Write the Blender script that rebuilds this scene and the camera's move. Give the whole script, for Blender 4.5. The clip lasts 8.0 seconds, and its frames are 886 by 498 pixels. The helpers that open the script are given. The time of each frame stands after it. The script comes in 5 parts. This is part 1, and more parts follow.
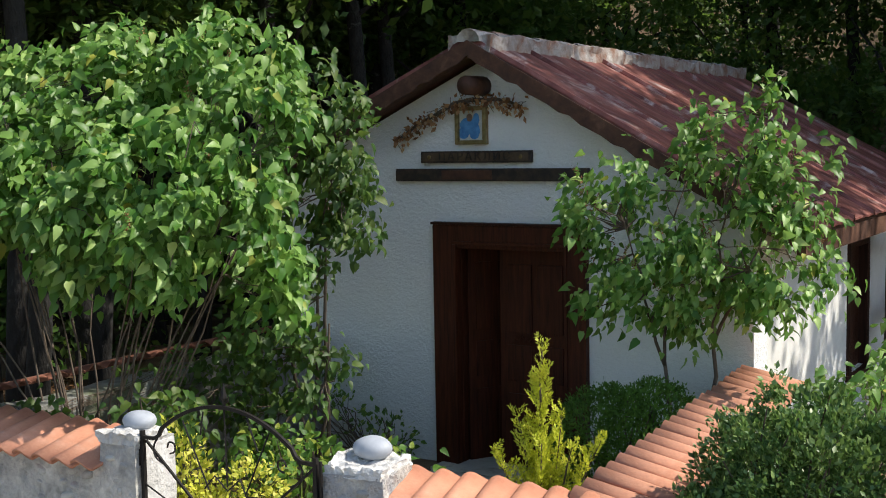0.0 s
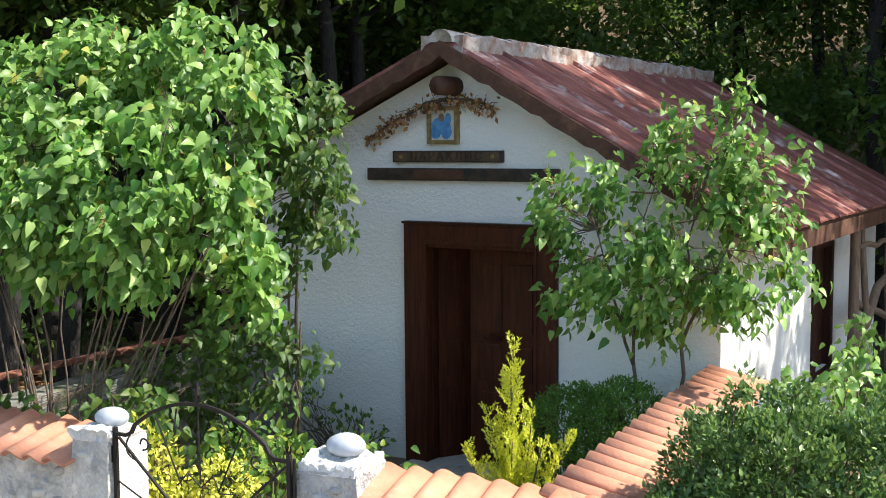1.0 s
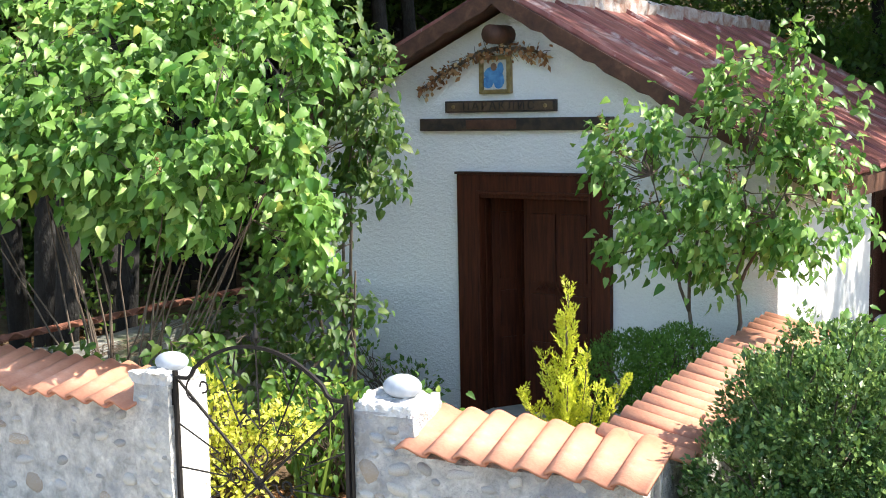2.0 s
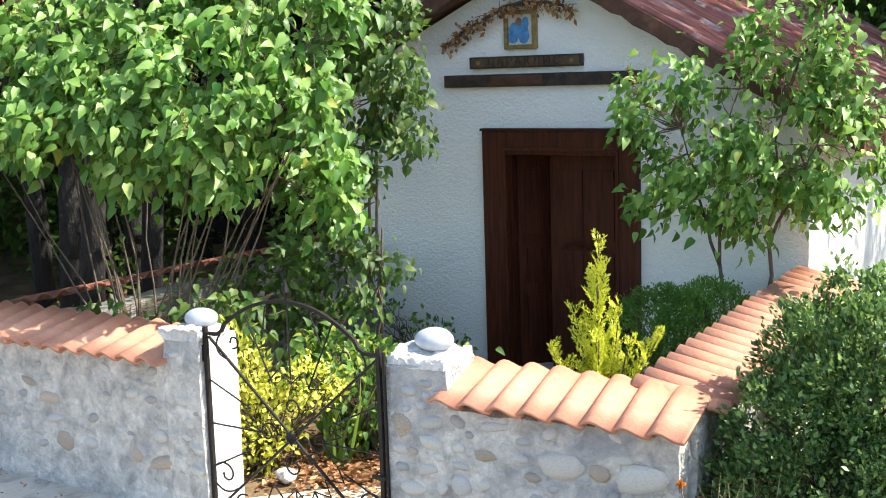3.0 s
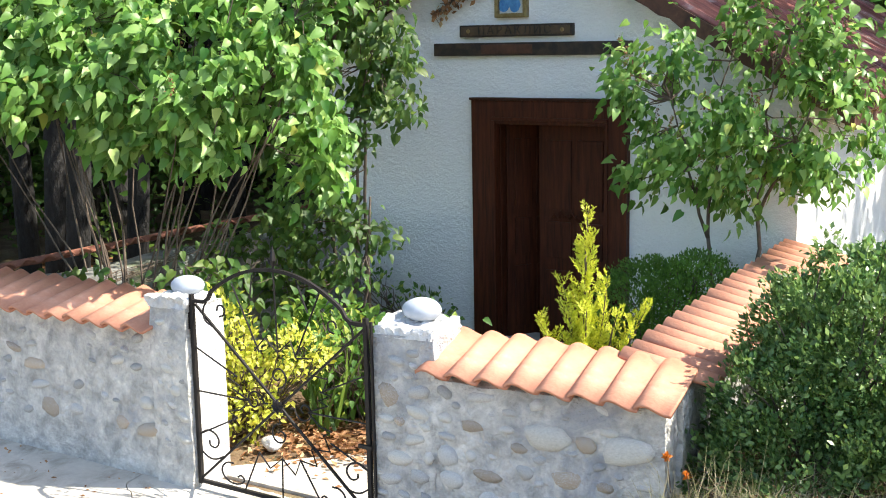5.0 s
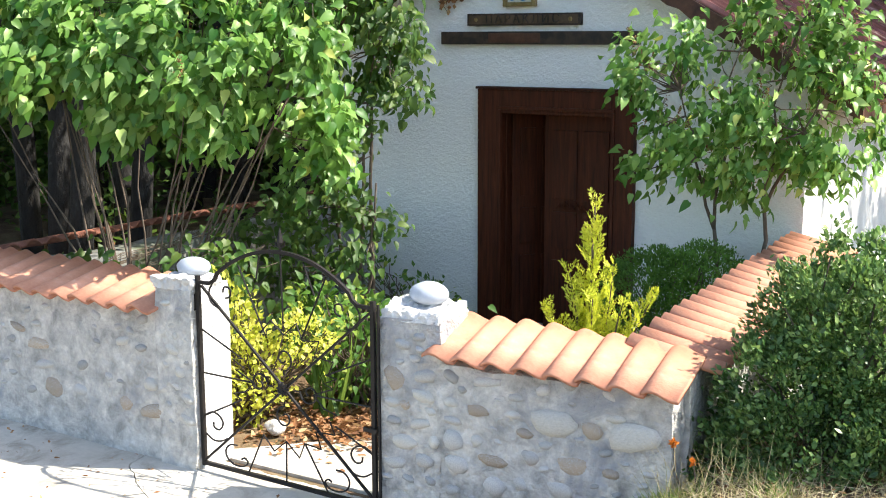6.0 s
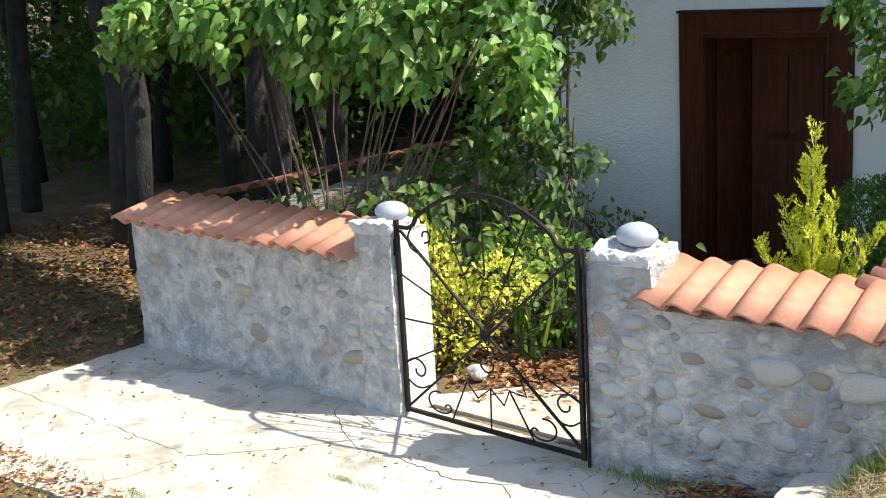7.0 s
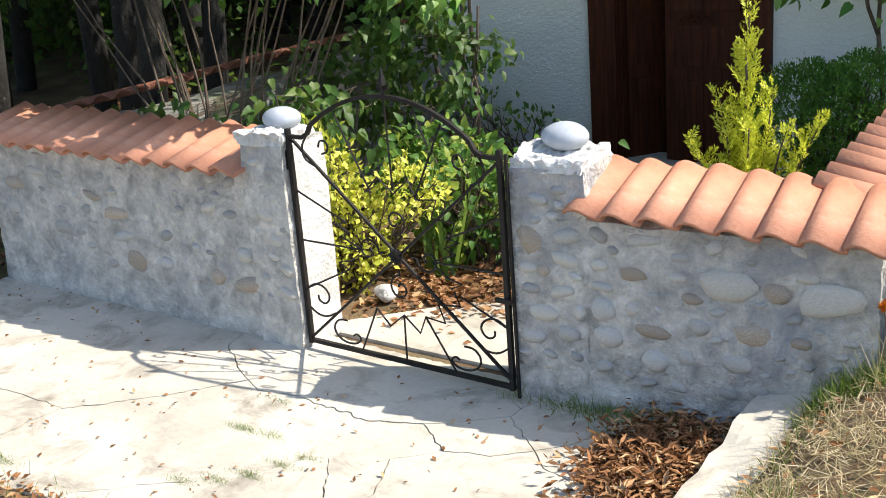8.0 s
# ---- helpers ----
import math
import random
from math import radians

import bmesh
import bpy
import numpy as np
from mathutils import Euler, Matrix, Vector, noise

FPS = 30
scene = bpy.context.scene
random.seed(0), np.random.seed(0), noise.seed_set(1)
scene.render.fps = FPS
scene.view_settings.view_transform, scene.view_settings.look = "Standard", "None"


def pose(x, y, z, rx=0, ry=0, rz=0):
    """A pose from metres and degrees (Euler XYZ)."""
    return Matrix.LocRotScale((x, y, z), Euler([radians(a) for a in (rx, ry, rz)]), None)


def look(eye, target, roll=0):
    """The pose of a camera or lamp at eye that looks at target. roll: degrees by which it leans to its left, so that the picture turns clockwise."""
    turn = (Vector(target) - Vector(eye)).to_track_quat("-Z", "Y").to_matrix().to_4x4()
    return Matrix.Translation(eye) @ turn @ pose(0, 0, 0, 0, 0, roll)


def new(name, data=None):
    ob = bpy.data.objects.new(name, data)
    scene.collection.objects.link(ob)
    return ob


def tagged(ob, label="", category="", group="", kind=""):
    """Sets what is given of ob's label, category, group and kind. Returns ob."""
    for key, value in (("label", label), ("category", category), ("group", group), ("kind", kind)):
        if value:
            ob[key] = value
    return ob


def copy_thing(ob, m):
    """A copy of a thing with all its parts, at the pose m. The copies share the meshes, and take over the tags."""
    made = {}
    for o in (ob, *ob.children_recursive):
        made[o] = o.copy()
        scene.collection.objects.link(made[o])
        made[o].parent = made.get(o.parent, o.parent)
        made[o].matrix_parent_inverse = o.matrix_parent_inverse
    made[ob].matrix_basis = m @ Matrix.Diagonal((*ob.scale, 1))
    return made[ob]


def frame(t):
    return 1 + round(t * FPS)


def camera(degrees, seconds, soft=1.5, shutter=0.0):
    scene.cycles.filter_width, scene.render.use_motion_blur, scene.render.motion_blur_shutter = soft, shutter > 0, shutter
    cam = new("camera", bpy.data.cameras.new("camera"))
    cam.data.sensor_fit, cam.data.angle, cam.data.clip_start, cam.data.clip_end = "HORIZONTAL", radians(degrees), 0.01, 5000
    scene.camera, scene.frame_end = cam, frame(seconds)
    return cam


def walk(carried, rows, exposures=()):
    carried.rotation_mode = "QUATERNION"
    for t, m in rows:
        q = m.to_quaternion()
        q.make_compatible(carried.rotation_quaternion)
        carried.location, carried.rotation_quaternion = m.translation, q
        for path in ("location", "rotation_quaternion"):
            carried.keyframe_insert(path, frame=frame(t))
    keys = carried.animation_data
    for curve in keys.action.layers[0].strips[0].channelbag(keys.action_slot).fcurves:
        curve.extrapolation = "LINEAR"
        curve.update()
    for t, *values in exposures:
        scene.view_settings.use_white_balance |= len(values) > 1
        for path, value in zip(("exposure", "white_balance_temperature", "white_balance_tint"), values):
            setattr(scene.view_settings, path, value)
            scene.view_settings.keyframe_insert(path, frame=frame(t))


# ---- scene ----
cam = camera(41.14, 8.0, soft=1.0)
PATH = [
    (0, (0.662, 0.097, 2.541), (-0.394, 1.787, 2.363), -1.0),
    (0.5, (0.681, 0.002, 2.560), (-0.286, 1.741, 2.361), 0.1),
    (1, (0.654, 0.031, 2.550), (-0.352, 1.750, 2.369), -0.4),
    (1.5, (0.668, 0.014, 2.505), (-0.381, 1.703, 2.294), -0.8),
    (3, (0.566, 0.022, 2.366), (-0.535, 1.665, 2.070), -1.8),
    (3.5, (0.553, 0.029, 2.376), (-0.549, 1.664, 2.042), -2.1),
    (4, (0.533, 0.025, 2.365), (-0.558, 1.666, 2.027), -1.9),
    (4.5, (0.549, 0.041, 2.381), (-0.537, 1.684, 2.036), -1.5),
    (6, (0.503, 0.020, 2.317), (-0.573, 1.667, 1.959), -0.2),
    (6.5, (0.447, -0.032, 2.301), (-0.722, 1.528, 1.854), -1.1),
    (7, (0.304, 0.184, 2.314), (-1.015, 1.615, 1.854), -3.4),
    (7.5, (0.128, 0.350, 2.150), (-1.192, 1.768, 1.651), -1.9),
    (8, (-0.200, 0.656, 2.212), (-1.353, 2.159, 1.572), -4.5),
]
walk(cam, [(t, look(eye, target, roll)) for t, eye, target, roll in PATH],
     exposures=[(0, 0.58, 6750, 10), (0.5, 0.73, 6750, 10), (1.0, 1.33, 6750, 10), (1.5, 1.73, 6750, 10), (3.0, 1.66, 6750, 10), (6.0, 1.66, 6750, 10), (6.5, 1.56, 6750, 10), (7.0, 1.12, 6750, 10), (8.0, 1.05, 6750, 10)])

# ---- world and sun ----
SUN = Vector((0.82, 0.42, 1.0)).normalized()
world = bpy.data.worlds.new("world")
scene.world = world
world.use_nodes = True
wn = world.node_tree
sky = wn.nodes.new("ShaderNodeTexSky")
sky.sky_type = "NISHITA"
sky.sun_disc = False
sky.sun_elevation = math.asin(SUN.z)
sky.sun_rotation = math.atan2(SUN.x, SUN.y)
wn.links.new(sky.outputs[0], wn.nodes["Background"].inputs[0])
wn.nodes["Background"].inputs[1].default_value = 0.15
sun_data = bpy.data.lights.new("sun", "SUN")
sun_data.energy, sun_data.angle, sun_data.color = 3.9, radians(0.53), (1.0, 0.95, 0.86)
sun = new("sun", sun_data)
sun.matrix_world = look(SUN * 50, (0, 0, 0))


# ---- materials ----
def nodes_of(name):
    m = bpy.data.materials.new(name)
    m.use_nodes = True
    return m, m.node_tree.nodes, m.node_tree.links, m.node_tree.nodes["Principled BSDF"]


def ramp(n, l, source, stops):
    r = n.new("ShaderNodeValToRGB")
    while len(r.color_ramp.elements) < len(stops):
        r.color_ramp.elements.new(0.5)
    for e, (p, c) in zip(r.color_ramp.elements, stops):
        e.position, e.color = p, (*c, 1)
    l.new(source, r.inputs[0])
    return r.outputs[0]


def noise_tex(n, l, scale, detail=6, rough=0.6, stretch=None, distort=0.0):
    co = n.new("ShaderNodeTexCoord")
    t = n.new("ShaderNodeTexNoise")
    t.inputs["Scale"].default_value, t.inputs["Detail"].default_value = scale, detail
    t.inputs["Roughness"].default_value, t.inputs["Distortion"].default_value = rough, distort
    src = co.outputs["Object"]
    if stretch:
        mp = n.new("ShaderNodeMapping")
        mp.inputs["Scale"].default_value = stretch
        l.new(src, mp.inputs[0])
        src = mp.outputs[0]
    l.new(src, t.inputs["Vector"])
    return t.outputs["Fac"]


def mix(n, l, a, b, fac, mode="MIX"):
    m = n.new("ShaderNodeMix")
    m.data_type, m.blend_type = "RGBA", mode
    for sock, v in ((m.inputs[6], a), (m.inputs[7], b), (m.inputs[0], fac)):
        if isinstance(v, tuple):
            sock.default_value = (*v, 1)
        elif isinstance(v, (int, float)):
            sock.default_value = v
        else:
            l.new(v, sock)
    return m.outputs[2]


def surface(name, stops, scale=3.0, fine=40.0, rough=0.85, bump=0.3, bump_scale=None, fine_mix=0.35, metal=0.0,
            stretch=None, vary=0.0, stain=None, bump_dist=0.01):
    """Two scales of variation, bump, and a random shift from object to object."""
    m, n, l, b = nodes_of(name)
    col = ramp(n, l, noise_tex(n, l, scale, stretch=stretch, distort=0.4), stops)
    f = noise_tex(n, l, fine, 4, 0.7, stretch)
    grey = ramp(n, l, f, [(0.25, (0.45,) * 3), (0.75, (1.0,) * 3)])
    col = mix(n, l, col, grey, fine_mix, "MULTIPLY")
    if stain:
        sc, colour, lo, hi = stain
        mask = ramp(n, l, noise_tex(n, l, sc, 8, 0.65, distort=0.8), [(lo, (0, 0, 0)), (hi, (1, 1, 1))])
        col = mix(n, l, col, colour, mask)
    if vary:
        oi = n.new("ShaderNodeObjectInfo")
        v = ramp(n, l, oi.outputs["Random"], [(0.0, (1 - vary,) * 3), (1.0, (1 + vary * 0.3,) * 3)])
        col = mix(n, l, col, v, 1.0, "MULTIPLY")
    l.new(col, b.inputs["Base Color"])
    b.inputs["Roughness"].default_value, b.inputs["Metallic"].default_value = rough, metal
    if bump:
        bp = n.new("ShaderNodeBump")
        bp.inputs["Strength"].default_value, bp.inputs["Distance"].default_value = bump, bump_dist
        l.new(noise_tex(n, l, bump_scale or fine, 5, 0.6, stretch), bp.inputs["Height"])
        l.new(bp.outputs[0], b.inputs["Normal"])
    return m


def leafy(name, stops, rough=0.45, through_light=0.42, glow=(0.5, 0.8, 0.15)):
    """Foliage: colour by leaf, light passing through the blade."""
    m, n, l, b = nodes_of(name)
    g = n.new("ShaderNodeNewGeometry")
    col = ramp(n, l, g.outputs["Random Per Island"], stops)
    col = mix(n, l, col, ramp(n, l, noise_tex(n, l, 1.6, 3), [(0.3, (0.75,) * 3), (0.7, (1.1,) * 3)]), 1.0, "MULTIPLY")
    l.new(col, b.inputs["Base Color"])
    b.inputs["Roughness"].default_value = rough
    b.inputs["Specular IOR Level"].default_value = 0.38
    tr = n.new("ShaderNodeBsdfTranslucent")
    l.new(mix(n, l, col, glow, 0.25), tr.inputs[0])
    ms = n.new("ShaderNodeMixShader")
    ms.inputs[0].default_value = through_light
    l.new(b.outputs[0], ms.inputs[1])
    l.new(tr.outputs[0], ms.inputs[2])
    l.new(ms.outputs[0], n["Material Output"].inputs[0])
    return m


PLASTER = surface("white_roughcast", [(0.3, (0.80, 0.81, 0.81)), (0.7, (0.88, 0.88, 0.86))], 1.2, 60, 0.9, 0.9, 38, 0.10, bump_dist=0.02,
                  stain=(1.1, (0.62, 0.60, 0.56), 0.62, 0.85))
SIDE_PLASTER = surface("white_limewash", [(0.3, (0.70, 0.69, 0.66)), (0.7, (0.83, 0.82, 0.79))], 1.5, 30, 0.9, 0.35, 20, 0.2,
                       stain=(2.2, (0.5, 0.46, 0.4), 0.62, 0.8))
MORTAR = surface("grey_cement_render", [(0.32, (0.36, 0.35, 0.33)), (0.5, (0.58, 0.56, 0.52)), (0.68, (0.78, 0.75, 0.69))], 9, 30, 0.93, 1.0, 22, 0.6,
                 stain=(2.1, (0.29, 0.30, 0.325), 0.53, 0.70), bump_dist=0.045)
WHITE_MORTAR = surface("white_mortar", [(0.3, (0.46, 0.45, 0.43)), (0.7, (0.74, 0.73, 0.71))], 6, 50, 0.9, 0.8, 35, 0.3, bump_dist=0.02)
CONCRETE = surface("worn_concrete", [(0.2, (0.35, 0.315, 0.26)), (0.5, (0.54, 0.50, 0.425)), (0.8, (0.64, 0.60, 0.52))], 1.6, 26, 0.92, 0.35, 40, 0.3,
                   stain=(3.6, (0.24, 0.21, 0.165), 0.51, 0.72))
TILE = surface("terracotta", [(0.25, (0.50, 0.185, 0.105)), (0.55, (0.65, 0.305, 0.19)), (0.8, (0.75, 0.43, 0.31))], 5, 55, 0.85, 0.25, 60, 0.3, vary=0.20,
               stain=(9, (0.54, 0.38, 0.29), 0.62, 0.8))
# Dark copy of the terracotta; the far coping's shade is in its colour
SHADE_TILE = surface("shade_dark_clay", [(0.3, (0.16, 0.055, 0.035)), (0.7, (0.36, 0.15, 0.09))], 5, 45, 0.92, 0.4, 40, 0.45, vary=0.25, stain=(5, (0.08, 0.075, 0.05), 0.55, 0.75))
RIDGE_CLAY = surface("mortared_ridge_clay", [(0.38, (0.30, 0.17, 0.12)), (0.5, (0.40, 0.35, 0.32)), (0.68, (0.58, 0.56, 0.53))], 6, 40, 0.9, 0.6, 30, 0.45, vary=0.2, bump_dist=0.02)
STONE = surface("river_stone", [(0.3, (0.40, 0.39, 0.37)), (0.7, (0.60, 0.585, 0.55))], 9, 60, 0.8, 0.3, 50, 0.35, vary=0.35, stain=(13, (0.52, 0.505, 0.475), 0.50, 0.62))
PALE_STONE = surface("pale_stone", [(0.3, (0.47, 0.45, 0.395)), (0.7, (0.66, 0.63, 0.565))], 10, 60, 0.8, 0.3, 40, 0.3, vary=0.15, stain=(13, (0.52, 0.505, 0.475), 0.50, 0.62))
OCHRE_STONE = surface("ochre_stone", [(0.3, (0.34, 0.255, 0.18)), (0.7, (0.50, 0.41, 0.31))], 12, 60, 0.8, 0.3, 40, 0.3, vary=0.25, stain=(13, (0.52, 0.505, 0.475), 0.50, 0.62))
COBBLE = surface("painted_cobble", [(0.3, (0.31, 0.34, 0.38)), (0.7, (0.45, 0.48, 0.53))], 9, 70, 0.6, 0.15, 40, 0.15)
IRON = surface("black_iron", [(0.35, (0.008, 0.007, 0.007)), (0.7, (0.022, 0.018, 0.016))], 12, 90, 0.55, 0.15, 60, 0.3)
IRON.node_tree.nodes["Principled BSDF"].inputs["Specular IOR Level"].default_value = 0.25
DARKWOOD = surface("dark_stained_wood", [(0.3, (0.022, 0.008, 0.005)), (0.7, (0.065, 0.022, 0.012))], 6, 50, 0.5, 0.25, 30, 0.4, stretch=(6, 6, 0.6))
DOORWOOD = surface("door_wood", [(0.3, (0.030, 0.0075, 0.0035)), (0.7, (0.100, 0.025, 0.0095))], 6, 50, 0.58, 0.25, 30, 0.4, stretch=(6, 6, 0.5))
for stained in (DARKWOOD, DOORWOOD):
    stained.node_tree.nodes["Principled BSDF"].inputs["Specular IOR Level"].default_value = 0.2
BARGE = surface("brown_board", [(0.3, (0.05, 0.019, 0.010)), (0.55, (0.11, 0.044, 0.023)), (0.75, (0.20, 0.095, 0.055))], 7, 40, 0.75, 0.35, 30, 0.6)
BLACKWOOD = surface("charred_board", [(0.4, (0.014, 0.010, 0.008)), (0.65, (0.07, 0.04, 0.025))], 9, 60, 0.6, 0.3, 30, 0.4)
SIGNWOOD = surface("sign_wood", [(0.3, (0.05, 0.03, 0.017)), (0.7, (0.14, 0.085, 0.045))], 9, 60, 0.6, 0.2, 30, 0.4)
METAL_ROOF = surface("rusty_red_sheet", [(0.3, (0.10, 0.030, 0.022)), (0.5, (0.22, 0.065, 0.05)), (0.72, (0.40, 0.17, 0.14))], 3.0, 25, 0.55, 0.2, 20, 0.5, metal=0.1,
                     stain=(2.6, (0.50, 0.40, 0.37), 0.57, 0.70), stretch=(1.0, 3.2, 1.0))
# Bark base set near black to carry the forest's shade; pale patches stay grey
BARK = surface("shade_darkened_bark", [(0.3, (0.012, 0.011, 0.010)), (0.7, (0.040, 0.038, 0.036))], 7, 40, 0.95, 0.8, 18, 0.5, stretch=(2, 2, 0.9), bump_dist=0.03, stain=(3.0, (0.17, 0.17, 0.165), 0.60, 0.70))
TWIG = surface("brown_twig", [(0.3, (0.06, 0.043, 0.03)), (0.7, (0.16, 0.12, 0.09))], 12, 60, 0.9, 0.3, 40, 0.3)
LOG = surface("peeled_log", [(0.3, (0.14, 0.085, 0.055)), (0.7, (0.28, 0.19, 0.13))], 9, 50, 0.85, 0.4, 30, 0.35, stretch=(4, 4, 0.6))
SOIL = surface("litter_soil", [(0.25, (0.075, 0.046, 0.026)), (0.5, (0.17, 0.105, 0.056)), (0.78, (0.31, 0.24, 0.135))], 2.2, 30, 0.97, 0.8, 24, 0.5, bump_dist=0.03,
               stain=(0.9, (0.10, 0.11, 0.035), 0.5, 0.7))
GOLD = surface("gilt_frame", [(0.3, (0.20, 0.13, 0.05)), (0.7, (0.42, 0.31, 0.15))], 20, 90, 0.4, 0.1, 60, 0.3, metal=0.6)
PAPER = surface("icon_paper", [(0.3, (0.55, 0.55, 0.5)), (0.7, (0.72, 0.7, 0.62))], 14, 60, 0.6, 0.0)
BLUE = surface("icon_blue", [(0.3, (0.03, 0.16, 0.42)), (0.7, (0.12, 0.36, 0.66))], 16, 60, 0.6, 0.0)
ORANGE = leafy("orange_petal", [(0.0, (0.60, 0.14, 0.01)), (1.0, (0.75, 0.26, 0.02))], 0.6, 0.3, (0.9, 0.4, 0.05))
# Render darkened and greened to stand for the bushes' shade on the far wall
SHADE_RENDER = surface("shade_toned_render", [(0.35, (0.16, 0.165, 0.15)), (0.65, (0.30, 0.30, 0.28))], 4, 30, 0.95, 0.7, 22, 0.5, stain=(2.2, (0.10, 0.12, 0.06), 0.5, 0.7), bump_dist=0.02)
FLESH = surface("icon_brown", [(0.3, (0.12, 0.07, 0.05)), (0.7, (0.3, 0.18, 0.12))], 16, 60, 0.6, 0.0)
# Near-black base colour holds the gloom of the room behind the door
SHADOWY = surface("interior_shade_tone", [(0.3, (0.05, 0.045, 0.04)), (0.7, (0.09, 0.08, 0.07))], 3, 30, 0.95, 0.1)
LILAC = leafy("lilac_leaf", [(0.0, (0.030, 0.125, 0.012)), (0.45, (0.12, 0.26, 0.042)), (0.9, (0.28, 0.45, 0.12)), (0.97, (0.36, 0.52, 0.16)), (1.0, (0.50, 0.48, 0.08))], 0.44, 0.36)
# Greens kept dark so that shaded foliage has its shade in the colour
DEEP = leafy("shade_toned_leaf", [(0.0, (0.03, 0.075, 0.015)), (0.6, (0.06, 0.135, 0.025)), (1.0, (0.13, 0.19, 0.035))], 0.5, 0.4)
BOX = leafy("box_leaf", [(0.0, (0.035, 0.085, 0.028)), (0.5, (0.08, 0.165, 0.045)), (1.0, (0.27, 0.38, 0.12))], 0.38, 0.28)
BOXDARK = leafy("round_box_leaf", [(0.0, (0.04, 0.115, 0.015)), (1.0, (0.12, 0.26, 0.03))], 0.6, 0.3)
THUJA = leafy("golden_thuja", [(0.0, (0.34, 0.42, 0.03)), (0.5, (0.66, 0.68, 0.06)), (1.0, (0.82, 0.80, 0.12))], 0.55, 0.40, (0.85, 0.85, 0.1))
GOLDLEAF = leafy("golden_shrub_leaf", [(0.0, (0.36, 0.44, 0.04)), (0.5, (0.64, 0.66, 0.09)), (1.0, (0.78, 0.72, 0.16))], 0.5, 0.35, (0.8, 0.8, 0.1))
GREENSHRUB = leafy("garden_leaf", [(0.0, (0.045, 0.125, 0.022)), (0.7, (0.12, 0.245, 0.04)), (1.0, (0.38, 0.43, 0.07))], 0.5)
DRYLEAF = leafy("fallen_leaf", [(0.0, (0.14, 0.06, 0.027)), (0.45, (0.33, 0.155, 0.065)), (0.8, (0.50, 0.28, 0.14)), (1.0, (0.62, 0.45, 0.25))], 0.8, 0.25, (0.5, 0.3, 0.1))
# Darker twin of DRYLEAF: the forest floor's shade is put into its browns
DIMLEAF = leafy("dim_fallen_leaf", [(0.0, (0.085, 0.036, 0.016)), (0.5, (0.21, 0.095, 0.036)), (1.0, (0.40, 0.23, 0.11))], 0.85, 0.1, (0.4, 0.25, 0.1))
DRYGRASS = leafy("dry_grass", [(0.0, (0.20, 0.22, 0.07)), (0.4, (0.46, 0.39, 0.22)), (1.0, (0.66, 0.58, 0.38))], 0.8, 0.4, (0.6, 0.5, 0.2))
STRAW = leafy("pale_straw", [(0.0, (0.24, 0.17, 0.08)), (0.4, (0.50, 0.40, 0.23)), (1.0, (0.72, 0.62, 0.42))], 0.8, 0.3, (0.7, 0.6, 0.3))
GREENGRASS = leafy("green_grass", [(0.0, (0.06, 0.12, 0.016)), (1.0, (0.20, 0.27, 0.045))], 0.7, 0.3)


# ---- builders ----
def thing(name, label, category, at=(0, 0, 0), group="", kind=""):
    ob = new(name)
    ob.location = at
    bpy.context.view_layer.update()
    return tagged(ob, label, category, group, kind)


def mesh_from(name, bm, material, smooth=False):
    me = bpy.data.meshes.new(name)
    bm.to_mesh(me)
    bm.free()
    me.materials.append(material)
    if smooth:
        for p in me.polygons:
            p.use_smooth = True
    return me


def part(name, bm, material, parent=None, label="", smooth=False, kind=""):
    me = bm if isinstance(bm, bpy.types.Mesh) else mesh_from(name, bm, material, smooth)
    ob = new(name, me)
    if parent is not None:
        ob.parent = parent
        top = parent
        shift = Vector()
        while top is not None:
            shift += top.location
            top = top.parent
        ob.matrix_parent_inverse = Matrix.Translation(-shift)
    if label:
        ob["label"] = label
    if kind:
        ob["kind"] = kind
    return ob


def box(x0, y0, z0, x1, y1, z1, bevel=0.0, bm=None):
    own = bmesh.new()
    bmesh.ops.create_cube(own, size=1)
    bmesh.ops.scale(own, vec=(x1 - x0, y1 - y0, z1 - z0), verts=own.verts)
    bmesh.ops.translate(own, vec=((x0 + x1) / 2, (y0 + y1) / 2, (z0 + z1) / 2), verts=own.verts)
    if bevel:
        bmesh.ops.bevel(own, geom=own.edges[:], offset=bevel, segments=2, affect="EDGES", profile=0.7)
    return own if bm is None else join(bm, own)


def join(bm, other):
    me = bpy.data.meshes.new("tmp")
    other.to_mesh(me)
    other.free()
    bm.from_mesh(me)
    bpy.data.meshes.remove(me)
    return bm


def prism(outline, axis, a, b):
    """A closed outline of 2D points, extruded along an axis from a to b."""
    bm = bmesh.new()
    put = {"y": lambda p, v: (p[0], v, p[1]), "x": lambda p, v: (v, p[0], p[1]), "z": lambda p, v: (p[0], p[1], v)}[axis]
    va = [bm.verts.new(put(p, a)) for p in outline]
    vb = [bm.verts.new(put(p, b)) for p in outline]
    bm.faces.new(va)
    bm.faces.new(vb)
    for i in range(len(outline)):
        j = (i + 1) % len(outline)
        bm.faces.new((va[i], va[j], vb[j], vb[i]))
    bmesh.ops.recalc_face_normals(bm, faces=bm.faces)
    return bm


